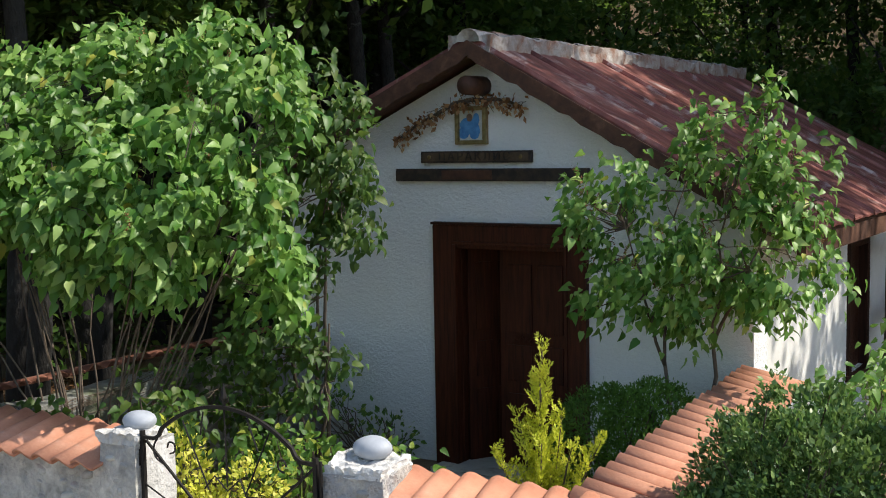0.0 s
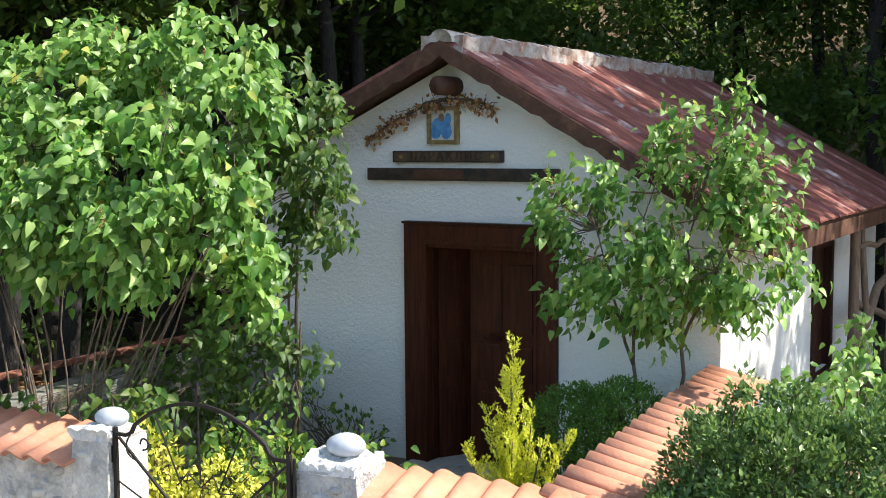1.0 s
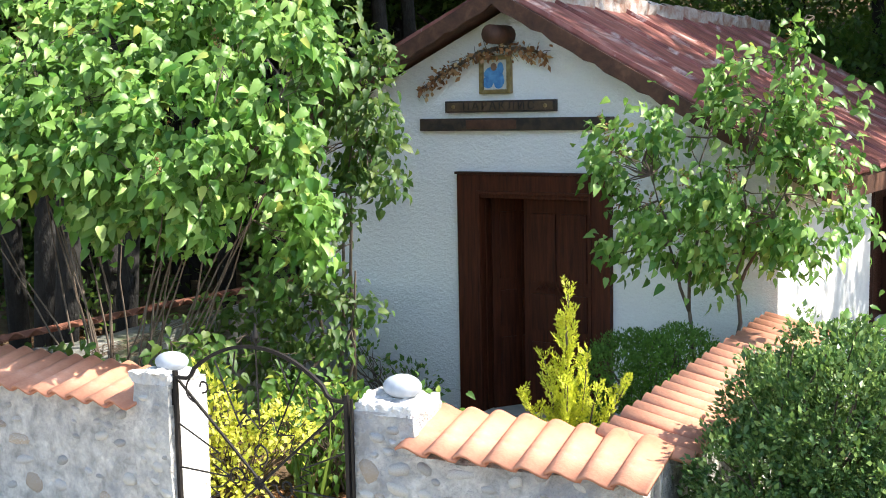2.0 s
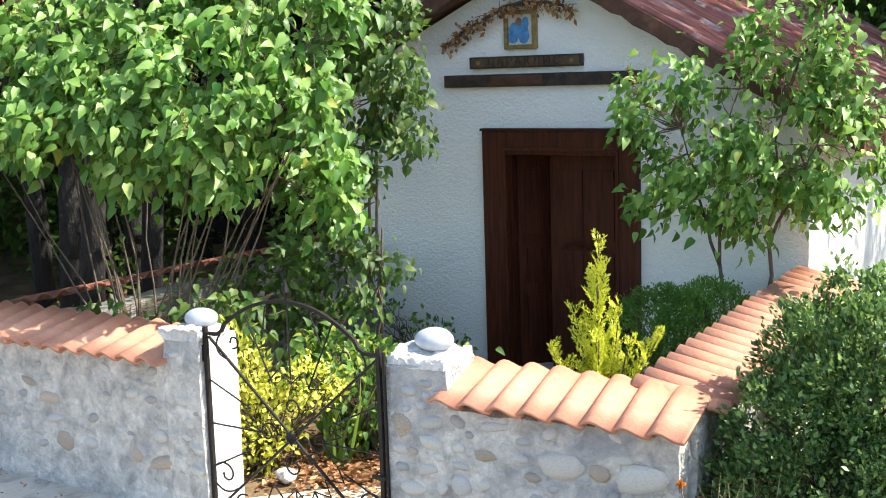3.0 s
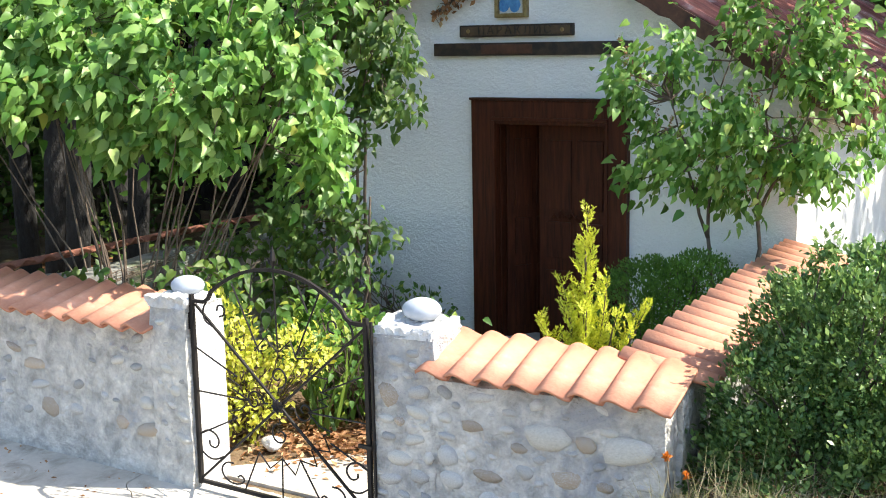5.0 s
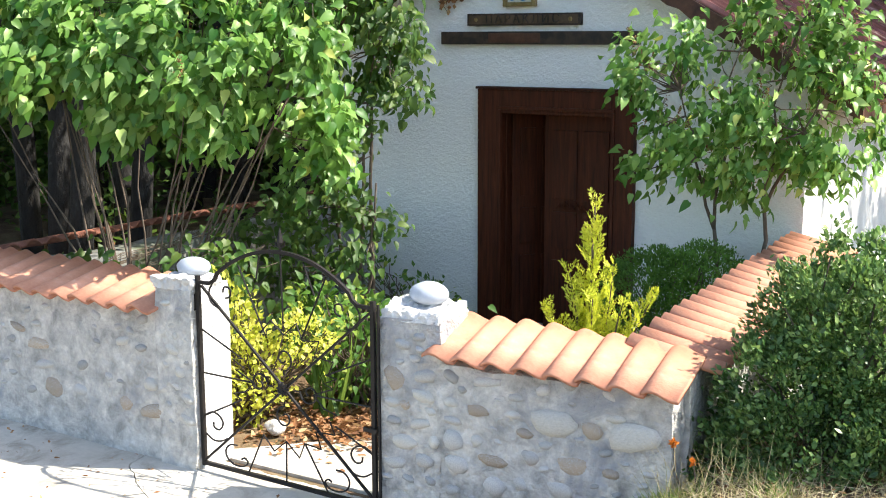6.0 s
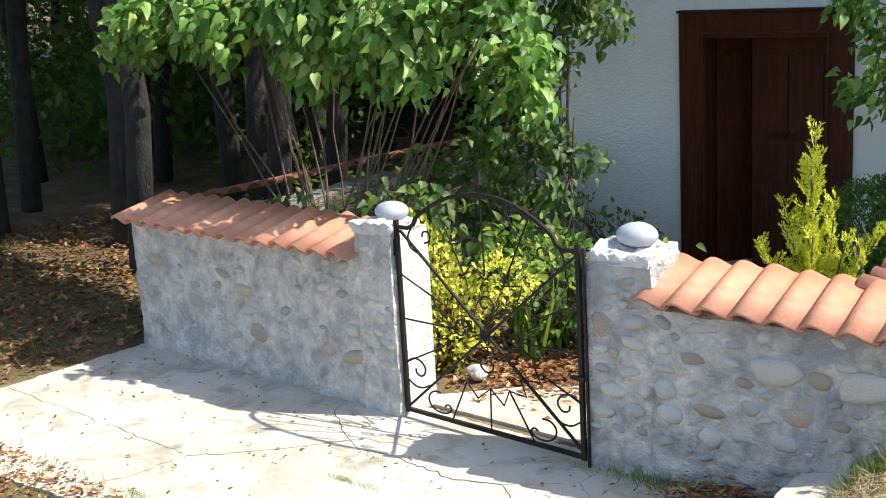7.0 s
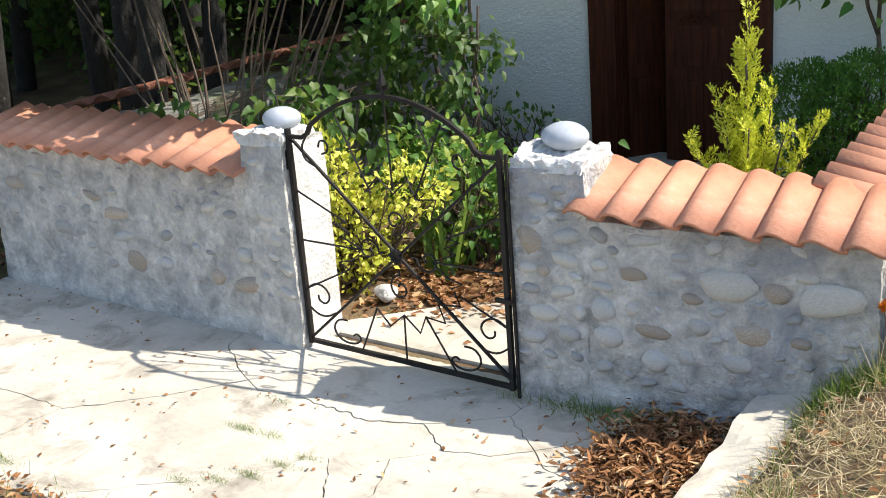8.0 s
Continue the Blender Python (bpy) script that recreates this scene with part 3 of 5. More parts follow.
# ---- gate ----
def build_gate():
    gx0, gx1, gy, zb, zt = -3.90, -2.757, 4.40, 0.045, 1.04
    root = thing("garden_gate", "closed black wrought-iron garden gate with arched top", "gate", ((gx0 + gx1) / 2, gy, 0))
    wide = gx1 - gx0

    def P(x, z):
        return (x, gy, z)

    def G(u, z):
        """A place in the gate's plane, u from 0 at the hinges to 1 at the latch."""
        return (gx0 + u * wide, gy, z)

    for x in (gx0, gx1):
        post = part("post", tube([P(x, 0.03), P(x, 1.075)], 0.0108, 4, square=True), IRON, root)
        knob = bmesh.new()
        bmesh.ops.create_icosphere(knob, subdivisions=2, radius=0.016)
        bmesh.ops.translate(knob, vec=(x, gy, 1.088), verts=knob.verts)
        part("knob", knob, IRON, post)
    part("jamb", tube([P(gx1 + 0.03, 0.0), P(gx1 + 0.03, 1.06)], 0.006, 4, square=True), IRON, root)
    part("bottom_rail", tube([P(gx0, zb), P(gx1, zb)], 0.0098, 4, square=True), IRON, root)
    arch = [G(0, zt), G(0.075, zt + 0.002), G(0.105, zt + 0.022)]
    for k in range(1, 24):
        q = -1 + k / 12
        arch.append(G(0.5 + 0.41 * q, zt + 0.03 + 0.185 * (1 - abs(q) ** 2.1)))
    arch += [G(0.895, zt + 0.022), G(0.925, zt + 0.002), G(1, zt)]
    part("arch", tube(arch, 0.0088, 4, square=True), IRON, root)
    part("diagonal", tube([G(0.01, zb + 0.02), G(0.99, zt - 0.02)], 0.0058, 4, square=True), IRON, root)
    part("diagonal", tube([(x, y + 0.014, z) for x, y, z in (G(0.01, zt - 0.02), G(0.99, zb + 0.02))], 0.0058, 4, square=True), IRON, root)
    cu, cz = 0.505, 0.553
    cx = gx0 + cu * wide
    flower = bmesh.new()
    for k in range(8):
        a = k * math.pi / 4
        tube([(cx, gy - 0.012, cz), (cx + 0.022 * math.cos(a), gy - 0.016, cz + 0.022 * math.sin(a)), (cx + 0.04 * math.cos(a), gy - 0.012, cz + 0.04 * math.sin(a))], [0.006, 0.013, 0.004], 5, flower)
    part("rosette", flower, IRON, root)
    finial = bmesh.new()
    top = zt + 0.215
    tube([P(cx, top), P(cx, top + 0.03), P(cx, top + 0.05), P(cx, top + 0.075), P(cx, top + 0.125)], [0.008, 0.008, 0.018, 0.014, 0.002], 6, finial)
    for h in (-1, 1):
        tube([P(cx, top + 0.02), P(cx + h * 0.025, top + 0.035), P(cx + h * 0.032, top + 0.062)], [0.005, 0.006, 0.002], 5, finial)
    part("finial", finial, IRON, root, "small leafy iron finial")

    def curl(u, z, rad, start, turns, hand, tail=None):
        """A rod that ends in a spiral."""
        pts = [tail] if tail else []
        for k in range(24):
            q = k / 23
            a = start + hand * turns * 2 * math.pi * q
            r = rad * (1 - 0.78 * q)
            pts.append((gx0 + u * wide + r * math.cos(a), gy, z + r * math.sin(a)))
        part("scroll", tube(pts, 0.0052, 5), IRON, root)

    # pairs of curls in the corners
    for near, sign in ((0.0, 1), (1.0, -1)):
        w = lambda d: near + sign * d
        for line in (((0.015, 0.315), (0.06, 0.345), (0.11, 0.33), (0.132, 0.285), (0.105, 0.245), (0.068, 0.255), (0.066, 0.285)), ((0.015, 0.215), (0.06, 0.182), (0.11, 0.185), (0.15, 0.21)),
                     ((0.21, 0.185), (0.165, 0.185), (0.134, 0.145), (0.145, 0.10), (0.19, 0.072), (0.25, 0.075), (0.28, 0.105), (0.255, 0.13), (0.235, 0.115)),
                     ((0.10, 1.055), (0.065, 1.0), (0.075, 0.94), (0.13, 0.915)), ((0.17, 0.975), (0.20, 0.985), (0.205, 1.03), (0.165, 1.04), (0.155, 1.005))):
            for _ in range(2):
                line = [line[0]] + [(a[0] * q + b[0] * (1 - q), a[1] * q + b[1] * (1 - q)) for a, b in zip(line, line[1:]) for q in (0.75, 0.25)] + [line[-1]]
            part("scroll", tube([G(w(u), z) for u, z in line], 0.0052, 5), IRON, root)
    # rings round the rosette
    for du, dz, st in ((0.0, 0.155, -1.57), (-0.145, 0.0, 0.0), (0.145, 0.0, 3.14), (0.0, -0.155, 1.57)):
        curl(cu + du, cz + dz, 0.062, st, 1.15, 1, (cx + du * wide * 0.45, gy, cz + dz * 0.45))
    # thin rods from the frame towards the rosette, and the kinked rod between their ends
    for a, b in (((0.01, 0.79), (0.26, 0.668)), ((0.01, 0.55), (0.33, 0.55)), ((0.01, 0.31), (0.25, 0.442)),
                 ((0.99, 0.79), (0.75, 0.668)), ((0.99, 0.55), (0.68, 0.55)), ((0.99, 0.31), (0.79, 0.412)),
                 ((0.504, zb), (0.51, 0.273)), ((0.748, zb), (0.616, 0.286)), ((0.274, zb), (0.375, 0.281)),
                 ((0.504, zt + 0.21), (0.51, 0.852)), ((0.255, zt + 0.12), (0.401, 0.822)), ((0.755, zt + 0.12), (0.61, 0.822)),
                 ((0.38, zt + 0.18), (0.36, 1.10)), ((0.63, zt + 0.18), (0.69, 1.06))):
        part("rod", tube([G(*a), G(*b)], 0.0048, 5), IRON, root)
    for flipped in (False, True):
        m = (lambda z: 2 * cz - z) if flipped else (lambda z: z)
        part("zigzag", tube([G(u, m(z)) for u, z in ((0.375, 0.281), (0.437, 0.206), (0.51, 0.273), (0.584, 0.202), (0.616, 0.286), (0.709, 0.275), (0.681, 0.359), (0.786, 0.367), (0.76, 0.43))], 0.0048, 5), IRON, root)
        part("zigzag", tube([G((1 - u if flipped else u), z) for u, z in ((0.25, 0.442), (0.20, 0.47), (0.27, 0.49), (0.33, 0.55), (0.22, 0.60), (0.27, 0.62), (0.20, 0.655), (0.26, 0.668))], 0.0048, 5), IRON, root)
    for z in (0.17, 0.93):
        part("hinge", tube([P(gx0 - 0.03, z - 0.045), P(gx0 - 0.03, z + 0.045)], 0.013, 8), IRON, root)
    part("latch", box(gx1 - 0.05, gy - 0.026, 0.43, gx1 + 0.03, gy - 0.012, 0.45, 0.003), IRON, root)


build_gate()


# ---- chapel ----
FY, RX, HALF, RIDGE = 8.33, -4.03, 2.15, 3.32
PITCH, PITCH_W = 0.56, 0.46
X0, X1 = RX - HALF, RX + HALF
YB = 13.9
D0, D1, DT, DB = -4.47, -3.24, 1.80, -0.12
wall_top, west_top = RIDGE - 0.10 - PITCH * HALF, RIDGE - 0.10 - PITCH_W * HALF
front = prism([(X0, -0.4), (D0, -0.4), (D0, DT), (D1, DT), (D1, -0.4), (X1, -0.4), (X1, wall_top), (RX, RIDGE - 0.10), (X0, west_top)], "y", FY, FY + 0.32)
ob = part("wall_front", front, PLASTER)
tagged(ob, "white roughcast chapel front wall with a gable", "wall", kind="structure")
W0, W1, WZ0, WZ1 = 11.1, 11.9, 0.35, 1.62
side = box(X1 - 0.3, FY + 0.32, -0.4, X1, W0, wall_top)
box(X1 - 0.3, W1, -0.4, X1, YB, wall_top, bm=side)
box(X1 - 0.3, W0, -0.4, X1, W1, WZ0, bm=side)
box(X1 - 0.3, W0, WZ1, X1, W1, wall_top, bm=side)
tagged(part("wall_east", side, SIDE_PLASTER), "whitewashed chapel side wall in sunlight", "wall", kind="structure")
tagged(part("wall_west", box(X0, FY + 0.32, -0.4, X0 + 0.3, YB, west_top), SIDE_PLASTER), "whitewashed chapel side wall", "wall", kind="structure")
tagged(part("wall_north", prism([(X0, -0.4), (X1, -0.4), (X1, wall_top), (RX, RIDGE - 0.1), (X0, west_top)], "y", YB, YB + 0.3), SIDE_PLASTER), "whitewashed chapel back wall", "wall", kind="structure")
# Floor and ceiling are coloured dark in place of indoor shade
tagged(part("floor", box(X0 + 0.3, FY + 0.32, -0.3, X1 - 0.3, YB, -0.13), SHADOWY), "chapel floor darkened for indoor shade", "floor", kind="structure")
tagged(part("ceiling", box(X0 + 0.3, FY + 0.32, wall_top - 0.12, X1 - 0.3, YB, wall_top - 0.06), SHADOWY), "boarded chapel ceiling darkened for indoor shade", "ceiling", kind="structure")


def build_roof():
    root = thing("roof", "rust-red sheet-metal gable roof with mortared ridge", "roof", (RX, FY, RIDGE), kind="structure")
    yf, yb, ov = FY - 0.30, YB + 0.45, 2.58
    n = 9
    for s, fall in ((1, PITCH), (-1, PITCH_W)):
        for i in range(n):
            ya, yc = yf + (yb - yf) * i / n, yf + (yb - yf) * (i + 1) / n
            bm = bmesh.new()
            lift = 0.004 * (i % 2)
            prof = [(ya, 0.0), (ya + 0.012, 0.028), (ya + 0.03, 0.028), (ya + 0.042, 0.0), (yc, 0.0)]
            for k in range(6):
                prof.insert(-1, (ya + 0.042 + (yc - ya - 0.042) * (k + 1) / 7, 0.006 * (k % 2)))
            cols = []
            steps = 8
            for j in range(steps + 1):
                u = ov * j / steps
                x = RX + s * u
                sag = 0.012 * noise.noise((x * 1.3, ya, 2.0))
                cols.append(([bm.verts.new((x, y, RIDGE + 0.03 - fall * u + h + lift + sag)) for y, h in prof], [bm.verts.new((x, y, RIDGE + 0.015 - fall * u + h + lift + sag)) for y, h in prof]))
            for (a, au), (b, bu) in zip(cols, cols[1:]):
                for k in range(len(prof) - 1):
                    bm.faces.new((a[k], a[k + 1], b[k + 1], b[k]))
                    bm.faces.new((au[k + 1], au[k], bu[k], bu[k + 1]))
            a, au = cols[-1]
            for k in range(len(prof) - 1):
                bm.faces.new((a[k], a[k + 1], au[k + 1], au[k]))
            for e in (0, -1):
                for (a, au), (b, bu) in zip(cols, cols[1:]):
                    bm.faces.new((a[e], b[e], bu[e], au[e]))
            bmesh.ops.recalc_face_normals(bm, faces=bm.faces)
            part("sheet", bm, METAL_ROOF, root)
        part("soffit", prism([(RX, RIDGE - 0.02), (RX + s * 2.54, RIDGE - 0.02 - fall * 2.54), (RX + s * 2.54, RIDGE - 0.07 - fall * 2.54), (RX, RIDGE - 0.07)], "y", yf + 0.05, yb - 0.05), BARGE, root, "brown boarded soffit")
        # the verge board, its lower edge cut in a wave
        top = [(RX + s * 2.60 * k / 30, RIDGE + 0.012 - fall * 2.60 * k / 30) for k in range(31)]
        low = [(x, z - 0.115 - 0.026 * abs(math.sin(k * 1.25))) for k, (x, z) in enumerate(top)]
        part("verge_board", prism(top + low[::-1], "y", yf - 0.03, yf + 0.0), BARGE, root, "brown verge board with scalloped edge")
        part("eave_board", box(*(sorted((RX + s * 2.53, RX + s * 2.56))[0], yf, RIDGE - 0.17 - fall * 2.55), sorted((RX + s * 2.53, RX + s * 2.56))[1], yb, RIDGE - 0.03 - fall * 2.55), BARGE, root)
    m = 17
    for i in range(m):
        bm = bmesh.new()
        ya, yc = yf - 0.02 + (yb - yf) * i / m, yf + 0.06 + (yb - yf) * (i + 1) / m
        rings = []
        for y, r in ((ya, 0.10), (ya + 0.05, 0.105), (yc, 0.085)):
            rings.append([bm.verts.new((RX + r * math.cos(a) * 1.05, y, RIDGE + 0.0 + r * math.sin(a))) for a in [math.pi * k / 8 for k in range(9)]])
        for a, b in zip(rings, rings[1:]):
            for k in range(8):
                bm.faces.new((a[k], a[k + 1], b[k + 1], b[k]))
        bm.faces.new(rings[0])
        for vtx in bm.verts:
            vtx.co += Vector((noise.noise(vtx.co * 6), noise.noise(vtx.co * 6 + Vector((3, 3, 3))), noise.noise(vtx.co * 7))) * 0.012
        part("ridge_tile", bm, RIDGE_CLAY, root, smooth=True)
    for s in (1, -1):
        bm = lumpy_wall((RX + s * 0.13 - 0.05, yf), (RX + s * 0.13 + 0.05, yf), yb - yf, RIDGE - 0.12, RIDGE + 0.06, 11 + s, 0.06, 0.035)
        part("ridge_mortar", bm, RIDGE_CLAY, root, "crumbling whitish ridge mortar")


build_roof()


def build_door():
    root = thing("door_1", "dark brown panelled double door, one leaf swung inwards", "door", ((D0 + D1) / 2, FY, DB), kind="structure")
    fx0, fx1, fz = -4.545, -3.165, 1.88
    part("frame_post", box(fx0, FY - 0.06, DB, fx0 + 0.225, FY + 0.02, fz, 0.006), DOORWOOD, root)
    part("frame_post", box(fx1 - 0.185, FY - 0.06, DB, fx1, FY + 0.02, fz, 0.006), DOORWOOD, root)
    part("frame_head", box(fx0 + 0.226, FY - 0.062, fz - 0.19, fx1 - 0.186, FY + 0.02, fz, 0.006), DOORWOOD, root)
    part("moulding", box(fx0 - 0.012, FY - 0.075, fz + 0.001, fx1 + 0.012, FY + 0.01, fz + 0.022, 0.004), DARKWOOD, root)
    part("jamb_lining", box(D0 + 0.12, FY + 0.021, DB, D0 + 0.155, FY + 0.32, DT - 0.1, 0.004), DOORWOOD, root)
    part("jamb_lining", box(D1 - 0.14, FY + 0.021, DB, D1 - 0.11, FY + 0.32, DT - 0.1, 0.004), DARKWOOD, root)
    part("head_lining", box(D0 + 0.156, FY + 0.021, DT - 0.1, D1 - 0.1, FY + 0.32, DT - 0.06, 0.004), DARKWOOD, root)
    part("bead", box(fx0 + 0.195, FY - 0.075, DB, fx0 + 0.222, FY - 0.05, fz - 0.16, 0.006), DOORWOOD, root)
    part("bead", box(fx1 - 0.182, FY - 0.075, DB, fx1 - 0.155, FY - 0.05, fz - 0.16, 0.006), DOORWOOD, root)
    part("bead", box(fx0 + 0.195, FY - 0.078, fz - 0.159, fx1 - 0.155, FY - 0.052, fz - 0.132, 0.006), DOORWOOD, root)
    part("threshold", box(D0 - 0.02, FY - 0.25, DB - 0.1, D1 + 0.02, FY + 0.32, DB + 0.02, 0.01), CONCRETE, root, "pale stone threshold")

    def leaf(w, m, ornament):
        """A framed leaf with raised fielded panels; local x from its hinge, z up."""
        made = part("leaf", mesh_from("leaf", box(0, 0, 0, w, 0.04, DT - 0.12 - DB, 0.004), DOORWOOD), DOORWOOD, root)
        made.matrix_parent_inverse = Matrix.Translation(-root.location)
        made.matrix_basis = m
        hh = DT - 0.12 - DB
        for z0, z1 in ((0.10, 0.62), (0.72, 1.02), (1.12, hh - 0.12)):
            for xa, xb in ((0.07, w / 2 - 0.025), (w / 2 + 0.025, w - 0.07)):
                if xb - xa < 0.05:
                    continue
                p = box(xa, -0.014, z0, xb, 0.012, z1, 0.010)
                q = part("panel", mesh_from("panel", p, DOORWOOD), DOORWOOD, made)
                q.matrix_parent_inverse = Matrix()
        if ornament:
            bm = bmesh.new()
            for k in range(5):
                tube([(0.12 + 0.05 * k, -0.02, 1.05), (0.15 + 0.05 * k, -0.026, 1.08 + 0.02 * (k % 2)), (0.19 + 0.05 * k, -0.02, 1.04)], [0.006, 0.014, 0.006], 5, bm)
            q = part("carving", mesh_from("carving", bm, DOORWOOD), DOORWOOD, made)
            q.matrix_parent_inverse = Matrix()

    leaf(0.50, pose(D0 + 0.17, FY + 0.09, DB, 0, 0, 58), False)
    leaf(0.64, pose(D1 - 0.141 - 0.64, FY + 0.13, DB, 0, 0, 0.5), True)


build_door()


def build_window():
    root = thing("window_1", "tall dark wooden shutter window in the white side wall", "window", (X1, (W0 + W1) / 2, WZ0), kind="structure")
    part("window_frame", box(X1 - 0.12, W0, WZ0, X1 + 0.03, W0 + 0.1, WZ1, 0.005), DARKWOOD, root)
    part("window_frame", box(X1 - 0.12, W1 - 0.1, WZ0, X1 + 0.03, W1, WZ1, 0.005), DARKWOOD, root)
    part("window_frame", box(X1 - 0.12, W0 + 0.101, WZ1 - 0.1, X1 + 0.028, W1 - 0.101, WZ1, 0.005), DARKWOOD, root)
    part("sill", box(X1 - 0.12, W0 - 0.03, WZ0 - 0.05, X1 + 0.06, W1 + 0.03, WZ0 - 0.001, 0.005), DARKWOOD, root)
    part("shutter", box(X1 - 0.09, W0 + 0.101, WZ0, X1 - 0.05, (W0 + W1) / 2 - 0.004, WZ1 - 0.101, 0.004), DARKWOOD, root)
    part("shutter", box(X1 - 0.09, (W0 + W1) / 2 + 0.004, WZ0, X1 - 0.05, W1 - 0.101, WZ1 - 0.101, 0.004), DARKWOOD, root)


build_window()


def build_gable_things():
    plank = thing("lintel_plank", "long dark weathered plank fixed to the chapel front", "plank", (-4.02, FY, 2.28))
    part("board", box(-4.905, FY - 0.05, 2.235, -3.15, FY + 0.005, 2.337, 0.006), BLACKWOOD, plank)
    part("inset", box(-4.45, FY - 0.056, 2.25, -3.98, FY - 0.045, 2.322, 0.004), BARGE, plank, "browner bare strip")
    sign = thing("sign_board", "dark wooden sign board with carved lettering", "sign", (-4.16, FY, 2.43))
    part("board", box(-4.655, FY - 0.045, 2.383, -3.635, FY + 0.005, 2.478, 0.006), BLACKWOOD, sign)
    part("inset", box(-4.635, FY - 0.049, 2.398, -3.655, FY - 0.044, 2.463, 0.002), SIGNWOOD, sign)
    cu = bpy.data.curves.new("lettering", "FONT")
    cu.body, cu.size, cu.extrude, cu.align_x, cu.align_y = "ПАРАКЛИС", 0.098, 0.004, "CENTER", "CENTER"
    cu.space_character = 1.35
    tmp = new("lettering_text", cu)
    bpy.context.view_layer.update()
    me = bpy.data.meshes.new_from_object(tmp)
    bpy.data.objects.remove(tmp)
    me.transform(pose(-4.145, FY - 0.053, 2.432, 90, 0, 0))
    me.materials.clear()
    me.materials.append(BLACKWOOD)
    part("lettering", me, BLACKWOOD, sign)
    for x in (-4.57, -3.72):
        bm = bmesh.new()
        bmesh.ops.create_icosphere(bm, subdivisions=2, radius=0.018)
        bmesh.ops.scale(bm, vec=(1, 0.4, 1), verts=bm.verts)
        bmesh.ops.translate(bm, vec=(x, FY - 0.05, 2.43), verts=bm.verts)
        part("stud", bm, GOLD, sign)
    icon = thing("framed_picture", "framed blue and white picture hung on the gable", "picture", (-4.19, FY, 2.67))
    x0, x1, z0, z1 = -4.325, -4.035, 2.53, 2.835
    for a in ((x0, z0, x0 + 0.035, z1), (x1 - 0.035, z0, x1, z1), (x0 + 0.0355, z0, x1 - 0.0355, z0 + 0.035), (x0 + 0.0355, z1 - 0.035, x1 - 0.0355, z1)):
        part("frame_bar", box(a[0], FY - 0.045, a[1], a[2], FY + 0.003, a[3], 0.006), GOLD, icon)
    part("sheet", box(x0 + 0.03, FY - 0.022, z0 + 0.03, x1 - 0.03, FY - 0.004, z1 - 0.03), PAPER, icon)
    for level, (cx, cz, rx, rz, m) in enumerate(((-4.25, 2.625, 0.05, 0.05, BLUE), (-4.15, 2.64, 0.052, 0.07, BLUE), (-4.21, 2.685, 0.075, 0.06, BLUE), (-4.13, 2.73, 0.03, 0.05, BLUE), (-4.19, 2.745, 0.028, 0.032, FLESH))):
        bm = bmesh.new()
        bmesh.ops.create_circle(bm, cap_ends=True, segments=18, radius=1)
        for vtx in bm.verts:
            vtx.co = Vector((cx + vtx.co.x * rx * (1 + 0.2 * noise.noise(vtx.co * 3)), FY - 0.0245 - 0.0025 * level, cz + vtx.co.y * rz))
        part("patch", bm, m, icon)
    beam = thing("beam_end", "dark round roof beam end under the gable apex", "beam", (-4.08, FY, 2.99))
    part("log", tube([(-4.08, FY - 0.28, 2.99), (-4.08, FY + 0.05, 2.99)], [0.075, 0.08], 12), BARGE, beam, smooth=True)
    rng = np.random.default_rng(4)
    gar = thing("dry_garland", "dried brown twig garland draped over the picture", "garland", (-4.3, FY, 2.8))
    bm = bmesh.new()
    main = [(-4.90, FY - 0.05, 2.56), (-4.7, FY - 0.06, 2.68), (-4.5, FY - 0.07, 2.77), (-4.3, FY - 0.08, 2.86), (-4.15, FY - 0.08, 2.88), (-3.9, FY - 0.07, 2.88), (-3.7, FY - 0.05, 2.82)]
    tube(main, [0.008, 0.014, 0.016, 0.018, 0.016, 0.012, 0.006], 6, bm)
    for k in range(46):
        i = rng.integers(0, 6)
        t = rng.random()
        p = Vector(main[i]).lerp(Vector(main[i + 1]), t)
        q = p + Vector((rng.normal() * 0.06, -0.02 - abs(rng.normal()) * 0.02, rng.normal() * 0.05 - 0.02))
        tube([p, (p + q) / 2 + Vector((0, -0.01, 0.01)), q], [0.004, 0.003, 0.002], 4, bm)
    part("twig_growth", bm, TWIG, gar, kind="stuff")
    n = 320
    mp = np.array(main)
    seg = rng.integers(0, 6, n)
    t = rng.random(n)[:, None]
    pos = mp[seg] * (1 - t) + mp[seg + 1] * t + rng.normal(size=(n, 3)) * np.array([0.03, 0.015, 0.035]) + np.array([0, -0.02, -0.01])
    v, f = blades(OVAL, OVAL_F, pos, rng.normal(size=(n, 3)) + np.array([0, 0, -0.8]), rng.normal(size=(n, 3)) + np.array([0, -1, 0]), 0.03 + 0.04 * rng.random(n))
    part("dry_foliage", mesh_np("dry_foliage", v, f, DRYLEAF), DRYLEAF, gar, kind="stuff")


build_gable_things()

# ---- plants in the courtyard ----
def branch(bm, rng, a, b, r0, r1, wob=0.06, steps=6, sides=6):
    a, b = Vector(a), Vector(b)
    pts = [a.lerp(b, k / steps) + (Vector(rng.normal(size=3)) * wob * (0 < k < steps)) for k in range(steps + 1)]
    tube(pts, [r0 + (r1 - r0) * k / steps for k in range(steps + 1)], sides, bm)
    return pts


